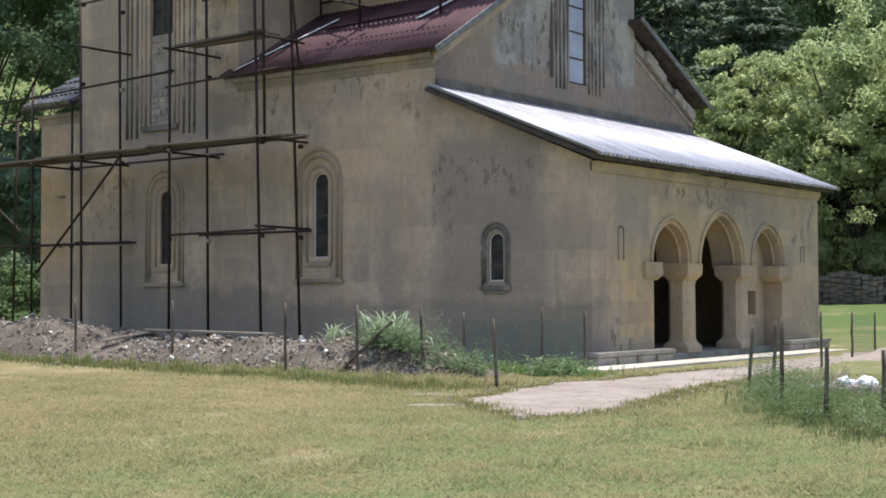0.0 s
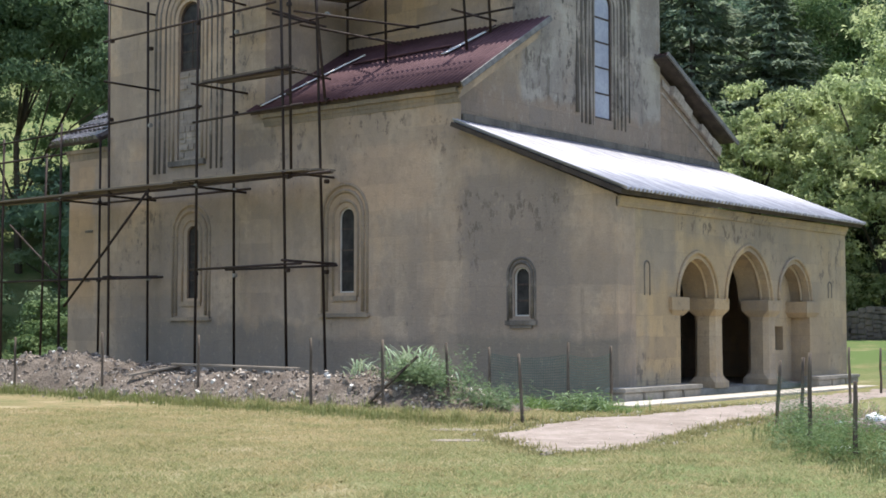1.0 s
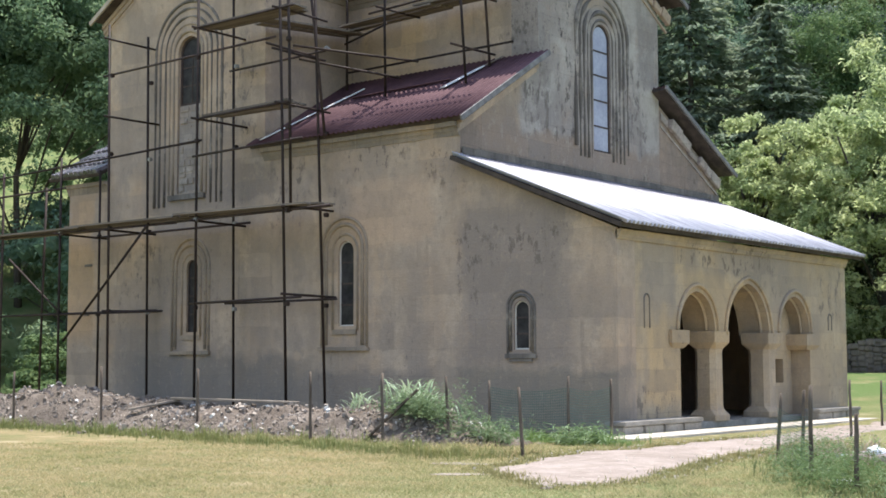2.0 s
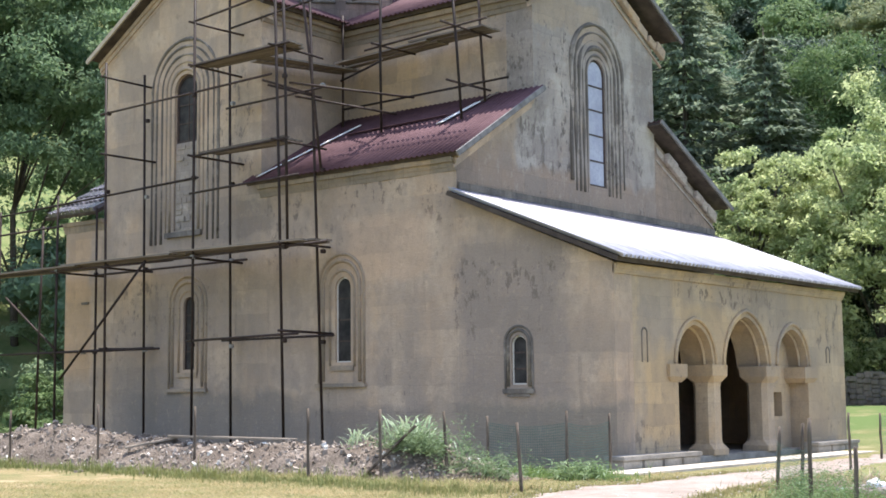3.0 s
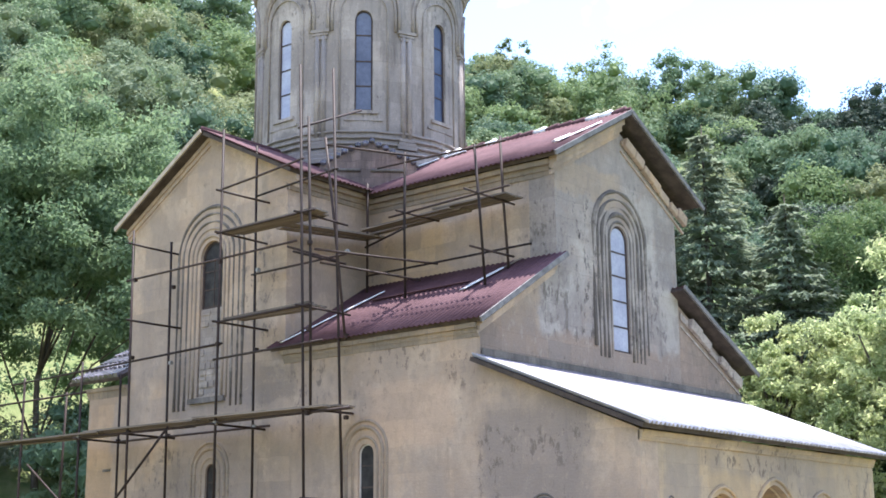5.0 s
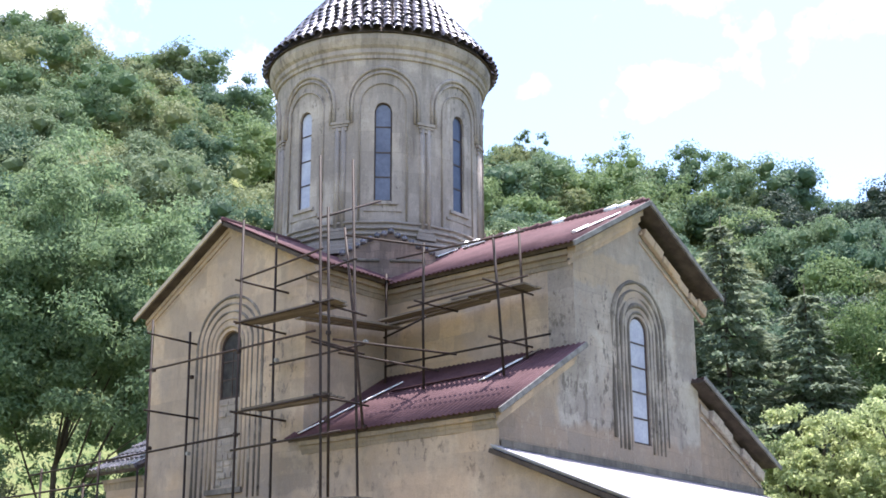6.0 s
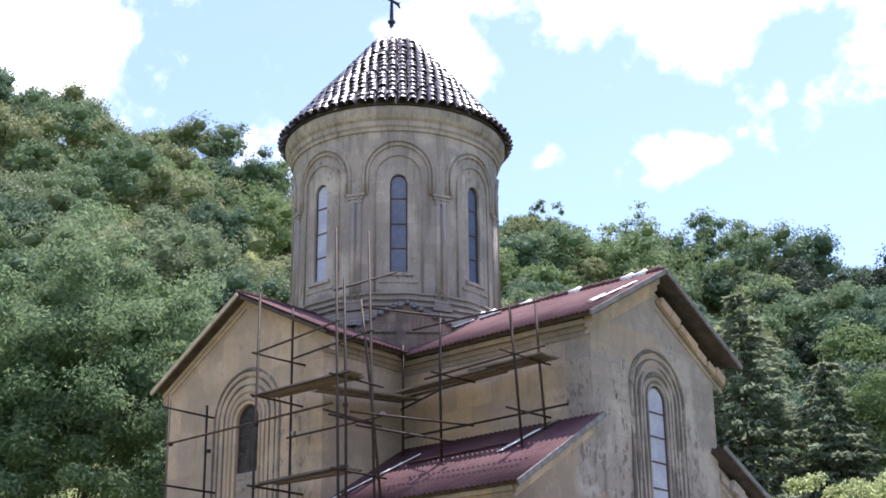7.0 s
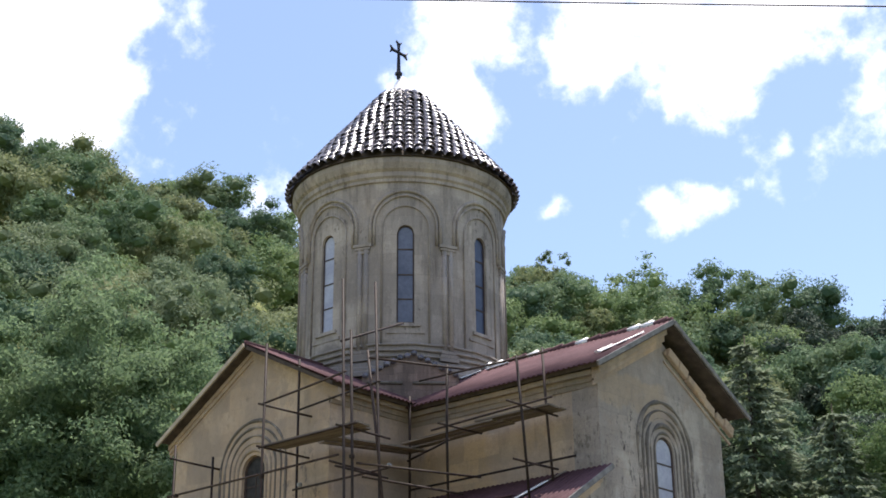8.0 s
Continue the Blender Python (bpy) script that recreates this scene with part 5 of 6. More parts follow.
# ---- rubble mound ----
def mound_z(x, y):
    """Height of the rubble heap, a ridge between wall and fence."""
    crest = float(np.interp(x, (-17.5, -15, -13.5, -11.5, -9, -7, -4, -2, 0), (0.5, 0.78, 0.8, 0.66, 0.5, 0.5, 0.52, 0.6, 0.5)))
    crest += 0.14 * noise.noise(Vector((x * 0.9, 1, 0))) + 0.08 * noise.noise(Vector((x * 2.3, 4, 0)))
    mid = float(np.interp(x, (-17, -9, -4, 0), (-3.5, -3.6, -4.4, -4.4)))
    k = max(0.0, 1 - ((y - mid) / 1.5) ** 2) * max(0.0, min(1.0, (x + 17.5) / 1.6, (0.6 - x) / 1.8))
    return k * (crest + 0.08) * (1 + 0.25 * noise.noise(Vector((x * 2, y * 2, 5)))) - 0.05 + 0.04 * noise.noise(Vector((x * 6, y * 6, 2)))


def build_mound():
    m, nt, b = base("rubble_earth", 0.95, spec=0.1)
    p = coords(nt)
    col = mixed(nt, noisy(nt, p, 1.4, 7, 0.38, 0.62), (0.15, 0.12, 0.095), (0.255, 0.21, 0.17))
    col = mixed(nt, noisy(nt, p, 9, 6, 0.5, 0.68), col, (0.15, 0.125, 0.10))
    nt.links.new(col, b.inputs["Base Color"])
    relief(nt, b, noisy(nt, p, 16, 8, 0.2, 0.8, 0.7), 0.9, 0.06)
    xs, ys = np.linspace(-17.6, 0.7, 184), np.linspace(-6.2, 0.0, 64)
    verts = [(x, y, mound_z(x, y)) for y in ys for x in xs]
    n = len(xs)
    faces = [(j * n + i, j * n + i + 1, (j + 1) * n + i + 1, (j + 1) * n + i) for j in range(len(ys) - 1) for i in range(n - 1)]
    mound = raw("rubble_mound", verts, faces, m, None, "", True)
    tagged(mound, "long heap of brown earth and building rubble", "rubble", kind="stuff")
    # stones strewn through it
    sv, sf = [], []
    cube = np.array([(x, y, z) for z in (-1, 1) for y in (-1, 1) for x in (-1, 1)], float)
    quads = ((0, 2, 3, 1), (4, 5, 7, 6), (0, 1, 5, 4), (2, 6, 7, 3), (0, 4, 6, 2), (1, 3, 7, 5))
    for _ in range(9000):
        x, y = random.uniform(-17, 0.4), random.uniform(-6, -0.9)
        z = mound_z(x, y)
        if z < 0.06 and random.random() < 0.9:
            continue
        s = random.choice((0.012, 0.015, 0.018, 0.02, 0.03, 0.042)) * random.uniform(0.7, 1.4)
        m3 = np.array(Euler((random.uniform(0, 6), random.uniform(0, 6), random.uniform(0, 6))).to_matrix())
        pts = (cube * np.array([s, s * random.uniform(0.5, 1), s * random.uniform(0.3, 0.8)]) * np.random.uniform(0.7, 1.2, (8, 1))) @ m3.T + np.array([x, y, z + 0.3 * s])
        o = len(sv)
        sv += pts.tolist()
        sf += [tuple(o + q for q in f) for f in quads]
    m2, nt, b = base("rubble_stone", 0.9, spec=0.15)
    geo = node(nt, "NewGeometry")
    col = mixed(nt, geo.outputs["Random Per Island"], (0.13, 0.105, 0.085), (0.42, 0.36, 0.30))
    pw = node(nt, "Math", operation="GREATER_THAN")
    pw.inputs[1].default_value = 0.95
    nt.links.new(geo.outputs["Random Per Island"], pw.inputs[0])
    col = mixed(nt, pw.outputs[0], col, (0.68, 0.65, 0.60))
    nt.links.new(col, b.inputs["Base Color"])
    tagged(raw("rubble_stones", sv, sf, m2), "broken stones and pale lumps on the earth heap", "rubble", kind="stuff")


build_mound()
for x0, y0, x1, y1, w, lab in ((-9.9, -4.6, -9.2, -3.6, 0.14, "short grey plank lying on the rubble heap"), (-9.4, -3.75, -5.3, -3.9, 0.13, "long grey plank lying along the rubble heap")):
    z0, z1 = max(mound_z(x0, y0), 0.0), max(mound_z(x1, y1), 0.0)
    zm = max(mound_z((x0 + x1) / 2, (y0 + y1) / 2), 0.0)
    up = max(0.0, zm - (z0 + z1) / 2) + 0.05
    loose_plank((x0, y0, z0 + up), (x1, y1, z1 + up), w, 0.05, lab, SUNPLANK)
loose_plank((-1.95, -5.75, -0.03), (-1.0, -5.2, 1.0), 0.16, 0.04, "dark plank leaning on the fence", POSTWOOD)

# ---- fences ----
def post(parent_at, x, y, h, lean=0.0, r=0.029, parent=None, pale=0.0):
    o = Vector(parent_at)
    bm = bmesh.new()
    a = Vector((x, y, -0.15)) - o
    n = 5
    sweep(bm, [a + Vector((lean * k / n + random.uniform(-0.008, 0.008), random.uniform(-0.008, 0.008), (h + 0.15) * k / n)) for k in range(n + 1)], r, 7,
          radii=[r * (1.08 - 0.2 * k / n) for k in range(n + 1)])
    part("post", bm, POSTWOOD, parent, smooth=True)


def net(a, b, h0, h1, parent, o, step=0.07, w=0.0034):
    """Loose wire mesh between two posts."""
    a, b = Vector(a), Vector(b)
    d = b - a
    n, mrows = int(d.length / step), int((h1 - h0) / step)
    v, f = [], []
    bend = lambda s, z: Vector((0, 0, -0.08 * math.sin(math.pi * s) * z)) + Vector((d.y, -d.x, 0)).normalized() * 0.05 * noise.noise(Vector((s * 3, z * 3, a.x)))

    def strip(p, q, t):
        k = len(v)
        v.extend([tuple(p - t), tuple(p + t), tuple(q + t), tuple(q - t)])
        f.append((k, k + 1, k + 2, k + 3))
    for i in range(n + 1):
        s = i / n
        for j in range(0, mrows, 3):
            z0, z1 = h0 + (h1 - h0) * j / mrows, h0 + (h1 - h0) * min(j + 3, mrows) / mrows
            strip(a + d * s + Vector((0, 0, z0)) + bend(s, z0) - o, a + d * s + Vector((0, 0, z1)) + bend(s, z1) - o, d.normalized() * w)
    for j in range(mrows + 1):
        z = h0 + (h1 - h0) * j / mrows
        for i in range(0, n, 3):
            s0, s1 = i / n, min(i + 3, n) / n
            strip(a + d * s0 + Vector((0, 0, z)) + bend(s0, z) - o, a + d * s1 + Vector((0, 0, z)) + bend(s1, z) - o, Vector((0, 0, w)))
    ob = raw("netting", v, f, NET, parent)
    return ob


def fence(name_at, posts, label, nets=(), h0=0.05, h1=1.0, step=0.07, w=0.0034):
    o = Vector((*name_at, 0))
    fc = empty("fence", *o, label, "fence", "wire fences")
    for x, y, h, lean in posts:
        post(o, x, y, h, lean, parent=fc)
    for i in nets:
        a, b = posts[i], posts[i + 1]
        net((a[0], a[1], 0), (b[0], b[1], 0), h0, h1, fc, o, step, w)
    return fc


fence((-5, -5.5), ((-13.8, -4.9, 1.3, 0), (-10.6, -4.78, 1.42, -0.04), (-7.3, -4.85, 1.37, 0), (-2.7, -6.2, 1.33, 0), (-1.34, -5.75, 1.30, -0.03), (-0.3, -5.14, 1.25, -0.1), (2.1, -6.3, 1.09, -0.08)),
      "row of dark wooden posts with sagging wire before the rubble", ())
fence((0, -2), ((-1.4, -2.5, 1.13, -0.04), (0.41, -2.47, 1.23, 0), (0.56, -1.2, 1.16, 0)), "posts with green netting beside the church corner", (0, 1), step=0.05, w=0.0034)
fence((7, -6), ((5.58, -4.49, 1.0, 0.08), (7.7, -8.03, 1.19, 0.03), (8.74, -9.15, 0.89, 0.02), (9.33, -8.9, 0.84, 0.0), (11.6, -9.4, 0.9, 0)), "posts with torn green netting round a rubbish patch", (0,), h1=0.8, step=0.04, w=0.003)
fence((6, -4), ((5.9, -4.3, 1.05, 0.05), (3.9, 2.4, 1.12, 0.0), (2.9, 6.6, 1.05, 0), (2.2, 9.9, 1.0, 0), (6.0, 12.5, 1.0, 0)), "dark fence posts with thin netting beside the path", (2,))


# ---- rubbish patch ----
def blob(name, x, y, z, sx, sy, sz, material, label, category, seed=0):
    bm = bmesh.new()
    bmesh.ops.create_icosphere(bm, subdivisions=3, radius=1)
    for v in bm.verts:
        k = 1 + 0.55 * noise.noise(v.co * 1.7 + Vector((seed, 0, 0))) + 0.12 * noise.noise(v.co * 5 + Vector((seed, 3, 0)))
        v.co = Vector((v.co.x * sx, v.co.y * sy, max(v.co.z, -0.75) * sz)) * k
    ob = part(name, bm, material, None, smooth=True)
    ob.location = (x, y, z)
    return tagged(ob, label, category)


BAG = plain("white_sack", (0.72, 0.72, 0.76), (0.82, 0.82, 0.84), 0.5, 0, 3)
blob("sack", 7.05, -4.3, 0.14, 0.14, 0.13, 0.09, BAG, "bright white plastic sack lying in the grass", "sack", 1)
blob("rubbish_heap", 7.1, -4.1, -0.02, 0.75, 0.6, 0.16, plain("trodden_rubbish", (0.16, 0.13, 0.13), (0.30, 0.26, 0.25), 0.9, 0, 9.0, 0.2, 0.5), "low grey heap of earth and rubbish under white sacks", "rubbish", 2)
blob("sack", 7.22, -3.9, 0.14, 0.15, 0.13, 0.09, BAG, "bright white plastic sack lying in the grass", "sack", 5)
blob("scrap", 6.55, -4.4, 0.06, 0.16, 0.05, 0.05, plain("teal_plastic", (0.30, 0.50, 0.48), (0.4, 0.6, 0.58), 0.4), "pale teal plastic scrap on the ground", "rubbish", 3)
blob("scrap", 8.3, -8.4, 0.05, 0.14, 0.06, 0.04, BAG, "white plastic scrap on the ground", "rubbish", 8)
trough = empty("trough", 7.6, -1.2, 0, "dark metal trough on crossed legs", "trough")
bm = bmesh.new()
hull(bm, [(-0.8, -0.2, 0.72), (1.6, -0.2, 0.72), (1.6, 0.2, 0.72), (-0.8, 0.2, 0.72), (-0.7, -0.1, 0.5), (1.5, -0.1, 0.5), (1.5, 0.1, 0.5), (-0.7, 0.1, 0.5)], [(0, 1, 2, 3), (7, 6, 5, 4), (0, 4, 5, 1), (1, 5, 6, 2), (2, 6, 7, 3), (3, 7, 4, 0)])
part("tub", bm, POSTWOOD, trough)
for x in (-0.6, 1.4):
    for s in (-1, 1):
        bm = bmesh.new()
        beam(bm, (x, -0.3 * s, 0), (x, 0.15 * s, 0.6), 0.05, 0.05, (1, 0, 0))
        part("leg", bm, POSTWOOD, trough)


# ---- plants ----
def leaf_cloud(centres, radii, per, size, seed, flat=0.75, droop=0.3, fuzz=(0.5, 1.14), turn=0.38):
    """Leaf blades, four-cornered, on the outer shells of many clumps."""
    rng = np.random.default_rng(seed)
    c = np.repeat(np.asarray(centres), per, axis=0)
    r = np.repeat(np.asarray(radii), per)
    d = rng.normal(size=(len(c), 3))
    d /= np.linalg.norm(d, axis=1, keepdims=True)
    d[:, 2] = np.where(d[:, 2] < -0.35, -d[:, 2], d[:, 2])
    p = c + d * (r * rng.uniform(fuzz[0], fuzz[1], len(c)))[:, None] * np.array([1, 1, flat])
    nrm = d + rng.normal(scale=turn, size=d.shape) + np.array([0, 0, droop])
    nrm /= np.linalg.norm(nrm, axis=1, keepdims=True)
    a = np.cross(nrm, rng.normal(size=d.shape))
    a /= np.linalg.norm(a, axis=1, keepdims=True)
    b = np.cross(nrm, a)
    s = (size * rng.uniform(0.6, 1.4, len(c)))[:, None]
    v = np.stack([p - a * s, p + b * s * 0.8, p + a * s], 1).reshape(-1, 3)
    return v, np.arange(len(v)).reshape(-1, 3)


def clump_cores(centres, radii, seed, flat=0.8, k=0.5):
    """The shaded inside of each clump: a small uneven twenty-sided lump."""
    rng = np.random.default_rng(seed)
    g = (1 + 5 ** 0.5) / 2
    ico = np.array([(-1, g, 0), (1, g, 0), (-1, -g, 0), (1, -g, 0), (0, -1, g), (0, 1, g), (0, -1, -g), (0, 1, -g), (g, 0, -1), (g, 0, 1), (-g, 0, -1), (-g, 0, 1)]) / 1.902
    tri = np.array([(0, 11, 5), (0, 5, 1), (0, 1, 7), (0, 7, 10), (0, 10, 11), (1, 5, 9), (5, 11, 4), (11, 10, 2), (10, 7, 6), (7, 1, 8),
                    (3, 9, 4), (3, 4, 2), (3, 2, 6), (3, 6, 8), (3, 8, 9), (4, 9, 5), (2, 4, 11), (6, 2, 10), (8, 6, 7), (9, 8, 1)])
    c, r = np.asarray(centres)[:, None, :], np.asarray(radii)[:, None, None]
    v = c + ico[None] * r * k * rng.uniform(0.8, 1.1, (len(centres), 12, 1)) * np.array([1, 1, flat])
    f = tri[None] + 12 * np.arange(len(centres))[:, None, None]
    return v.reshape(-1, 3), f.reshape(-1, 3)


def crown_clumps(rng, x, y, z, w, h, n, fine=1.0, skirt=False, spread=(0.45, 1.0)):
    """Clump centres for one crown: an uneven dome."""
    cs, rs = [], []
    for _ in range(n):
        a, e = rng.uniform(0, 6.283), math.asin(rng.uniform(-0.75, 1.0))
        k = rng.uniform(*spread) * (1 + 0.16 * math.sin(3 * a + x) + 0.08 * math.sin(7 * a + y))
        out = 1 - 0.3 * math.sin(e) if skirt and e < 0 else math.cos(e)
        cs.append((x + w * k * math.cos(a) * out, y + w * k * math.sin(a) * out, z + h * (0.5 + 0.5 * k * math.sin(e))))
        rs.append(w * rng.uniform(0.24, 0.42) * fine)
    return cs, rs


def tree(x, y, h, w, leaf, label, seed, trunk=0.2, size=0.16, per=420, n=34, low=0.3, fine=1.0, skirt=False, spread=(0.45, 1.0), fuzz=(0.35, 1.2), turn=0.7):
    rng = np.random.default_rng(seed)
    gz = hill(x, y)
    t = empty("tree", x, y, gz, label, "tree", "trees round the church")
    bm = bmesh.new()
    bend = [Vector((0.15 * k * rng.uniform(-1, 1), 0.15 * k * rng.uniform(-1, 1), -0.3 + (h * 0.75 + 0.3) * k / 5)) for k in range(6)]
    sweep(bm, bend, trunk, 9, radii=[trunk * (1.25 - 0.2 * k) for k in range(6)])
    cs, rs = crown_clumps(rng, 0, 0, h * low, w, h * (1 - low), n, fine, skirt, spread)
    for k in range(0, min(len(cs), 60), 3):
        s = bend[min(4, 1 + k % 4)]
        e = Vector(cs[k])
        if e.z > s.z - 1:
            sweep(bm, [s, s.lerp(e, 0.5) + Vector((0, 0, 0.05 * h)), e], 0.05, 6, radii=[trunk * 0.42, trunk * 0.28, trunk * 0.1])
    part("trunk", bm, BARK, t, smooth=True)
    v, f = leaf_cloud(cs, rs, per, size, seed, 0.8, fuzz=fuzz, turn=turn)
    raw("crown", v, f, leaf, t)
    return t


WALNUT = dict(low=0.0, fine=0.36, spread=(0.35, 1.08), fuzz=(0.1, 1.35), turn=1.0)
tree(-7.3, 33.6, 11.4, 4.8, LEAF_BRIGHT, "bright green walnut tree in full leaf", 11, 0.24, 0.12, 200, 430, skirt=True, **WALNUT)
tree(-12.4, 32.0, 9.6, 3.3, LEAF_BRIGHT, "smaller bright green walnut tree in full leaf", 12, 0.2, 0.115, 190, 230, **WALNUT)
tree(-1.3, 35.4, 13.0, 5.0, LEAF_BRIGHT, "bright green walnut tree in full leaf", 13, 0.24, 0.12, 200, 400, skirt=True, **WALNUT)
tree(-15.5, 48.5, 14.0, 5.6, LEAF_MID, "rounded mid-green tree behind the conifers", 18, 0.3, 0.12, 330, 190, low=0.0, fine=0.55)
AIRY = dict(fine=0.47, spread=(0.28, 1.0), fuzz=(0.25, 1.2), turn=0.7)
tree(-33.5, 8.5, 18.5, 6.4, LEAF_DARK, "large airy broadleaf tree with drooping boughs", 16, 0.13, 0.115, 420, 340, low=0.11, skirt=True, **AIRY)
tree(-39.0, 1.0, 18.0, 6.0, LEAF_DARK, "large airy broadleaf tree beyond the scaffold", 17, 0.13, 0.115, 380, 290, low=0.12, skirt=True, **AIRY)
tree(-28.6, 15.5, 15.0, 4.6, LEAF_DARK, "large airy broadleaf tree beyond the transept", 19, 0.2, 0.11, 380, 200, low=0.03, skirt=True, **AIRY)


def conifer(x, y, h, w, label, seed):
    """Whorls of drooping boughs round a straight stem, each bough hung with sprigs."""
    rng = np.random.default_rng(seed)
    t = empty("tree", x, y, hill(x, y), label, "tree", "conifers behind the church")
    bm = bmesh.new()
    sweep(bm, [(0, 0, -0.3), (0, 0, h * 0.5), (0, 0, h)], 0.2, 8, radii=[0.28, 0.16, 0.02])
    pos, out = [], []
    levels = int(h * 2.0)
    for k in range(levels):
        u = k / levels
        for j in range(int(12 - 6 * u)):
            a = rng.uniform(0, 6.283)
            length = w * (1 - u) ** 0.8 * rng.uniform(0.65, 1.15) + 0.25
            z0, d = h * (0.04 + 0.95 * u), np.array([math.cos(a), math.sin(a), 0])
            q = np.array([-d[1], d[0], 0])
            if j % 3 == 0:
                sweep(bm, [(0, 0, z0), tuple(d * length * 0.9 + np.array([0, 0, z0 - 0.18 * length]))], 0.03, 4, radii=[0.05, 0.015])
            m = int(40 + 85 * (1 - u))
            r = rng.uniform(0.12, 1.0, m)
            side = rng.normal(scale=0.22, size=m) * length * (1.1 - r)
            p = d * (r * length)[:, None] + q * side[:, None] + np.array([0, 0, 1]) * (z0 - 0.3 * length * r ** 1.7 + 0.12 * length * r ** 5 - rng.exponential(0.10, m))[:, None]
            pos.append(p)
            out.append(np.repeat((d + np.array([0, 0, -0.35]))[None], m, 0) + rng.normal(scale=0.35, size=(m, 3)))
    part("trunk", bm, BARK, t, smooth=True)
    p, o = np.concatenate(pos), np.concatenate(out)
    o /= np.linalg.norm(o, axis=1, keepdims=True)
    q = np.cross(o, rng.normal(scale=0.35, size=o.shape) + np.array([0, 0, 1]))
    q /= np.linalg.norm(q, axis=1, keepdims=True)
    ln = rng.uniform(0.18, 0.48, len(p))[:, None]
    v = np.stack([p - q * ln * 0.28, p + q * ln * 0.28, p + o * ln], 1).reshape(-1, 3)
    raw("crown", v, np.arange(len(v)).reshape(-1, 3), LEAF_FIR, t)


for k, (x, y, h, w) in enumerate(((-20.8, 41.5, 18.0, 6.0), (-24.6, 42.5, 16.5, 5.6), (-16.6, 42.5, 14.5, 6.0), (-27.5, 47.0, 15.5, 5.0))):
    conifer(x, y, h, w, "tall grey-green conifer with drooping boughs", 140 + k)


def forest():
    """The wooded hillside: hundreds of crowns, clump by clump, leaf by leaf, in five greens and one darkened for shade.
    """
    rng = np.random.default_rng(5)
    vs, fs, kinds, off = [], [], [], 0

    def lay(v, f, kind):
        nonlocal off
        vs.append(v), fs.append(f + off), kinds.append(np.full(len(f), kind, dtype=np.int32))
        off += len(v)
    dist = 57.0
    while dist < 184:
        step = 3.5 + dist * 0.020
        az = 15.5
        while az < 63:
            a = az + rng.uniform(-0.5, 0.5) * math.degrees(step / dist)
            d = dist + rng.uniform(-0.5, 0.5) * step
            x, y = EYE[0] - d * math.sin(radians(a)), EYE[1] + d * math.cos(radians(a))
            az += math.degrees(step / dist)
            z = hill(x, y)
            if z < 2.0 or (a > 53.0 and d < 80):
                continue
            # below 27 degrees most crowns take kind 5, its green darkened for valley shade
            kind = rng.choice(5 if a > 27.0 else 6, p=(0.27, 0.25, 0.13, 0.23, 0.12) if a > 27.0 else (0.1, 0.05, 0.2, 0.05, 0.0, 0.6))
            size = 0.055 + 0.00115 * d
            if d > 146 and rng.random() < 0.34:
                # thin, tall crowns that stand up along the ridge, sky between their boughs
                w, h = step * rng.uniform(0.4, 0.65), step * rng.uniform(0.85, 1.35)
                cs, rs = crown_clumps(rng, x, y, z + 0.02 * h, w, h, 52, 0.5, spread=(0.15, 0.95))
                lay(*leaf_cloud(cs, rs, 64, size, int(rng.integers(1e6)), 0.7, 0.2, (0.0, 1.7), 0.8), kind)
                continue
            w = step * rng.uniform(0.42, 0.92)
            h = w * rng.uniform(1.25, 1.8)
            cs, rs = crown_clumps(rng, x, y, z + rng.uniform(-0.2, 0.14) * h, w * 1.1, h * 1.12, 26, 0.84, spread=(0.35, 0.78))
            lay(*leaf_cloud(cs, rs, 135, size, int(rng.integers(1e6)), 0.85, 0.15, (0.5, 1.16), 0.5), kind)
            lay(*clump_cores(cs, rs, int(rng.integers(1e6))), kind)
        dist += step * 0.8
    # leaf greens with blue raised: the hillside's haze is mixed into them
    ob = raw("forest", np.concatenate(vs), np.concatenate(fs), foliage("hillside_leaves", (0.12, 0.195, 0.10), (0.19, 0.27, 0.15), 0.33))
    for m in (foliage("olive_leaves", (0.175, 0.22, 0.105), (0.255, 0.30, 0.16), 0.33), foliage("deep_leaves", (0.08, 0.15, 0.09), (0.135, 0.205, 0.13), 0.35), foliage("fresh_leaves", (0.145, 0.225, 0.10), (0.225, 0.31, 0.14), 0.33), foliage("grey_green_leaves", (0.145, 0.205, 0.115), (0.22, 0.285, 0.165), 0.33), foliage("shaded_wood_leaves", (0.035, 0.06, 0.042), (0.065, 0.095, 0.065), 0.18)):
        ob.data.materials.append(m)
    ob.data.polygons.foreach_set("material_index", np.concatenate(kinds))
    tagged(ob, "dense green broadleaf woods on the hillside", "forest", kind="stuff")


forest()


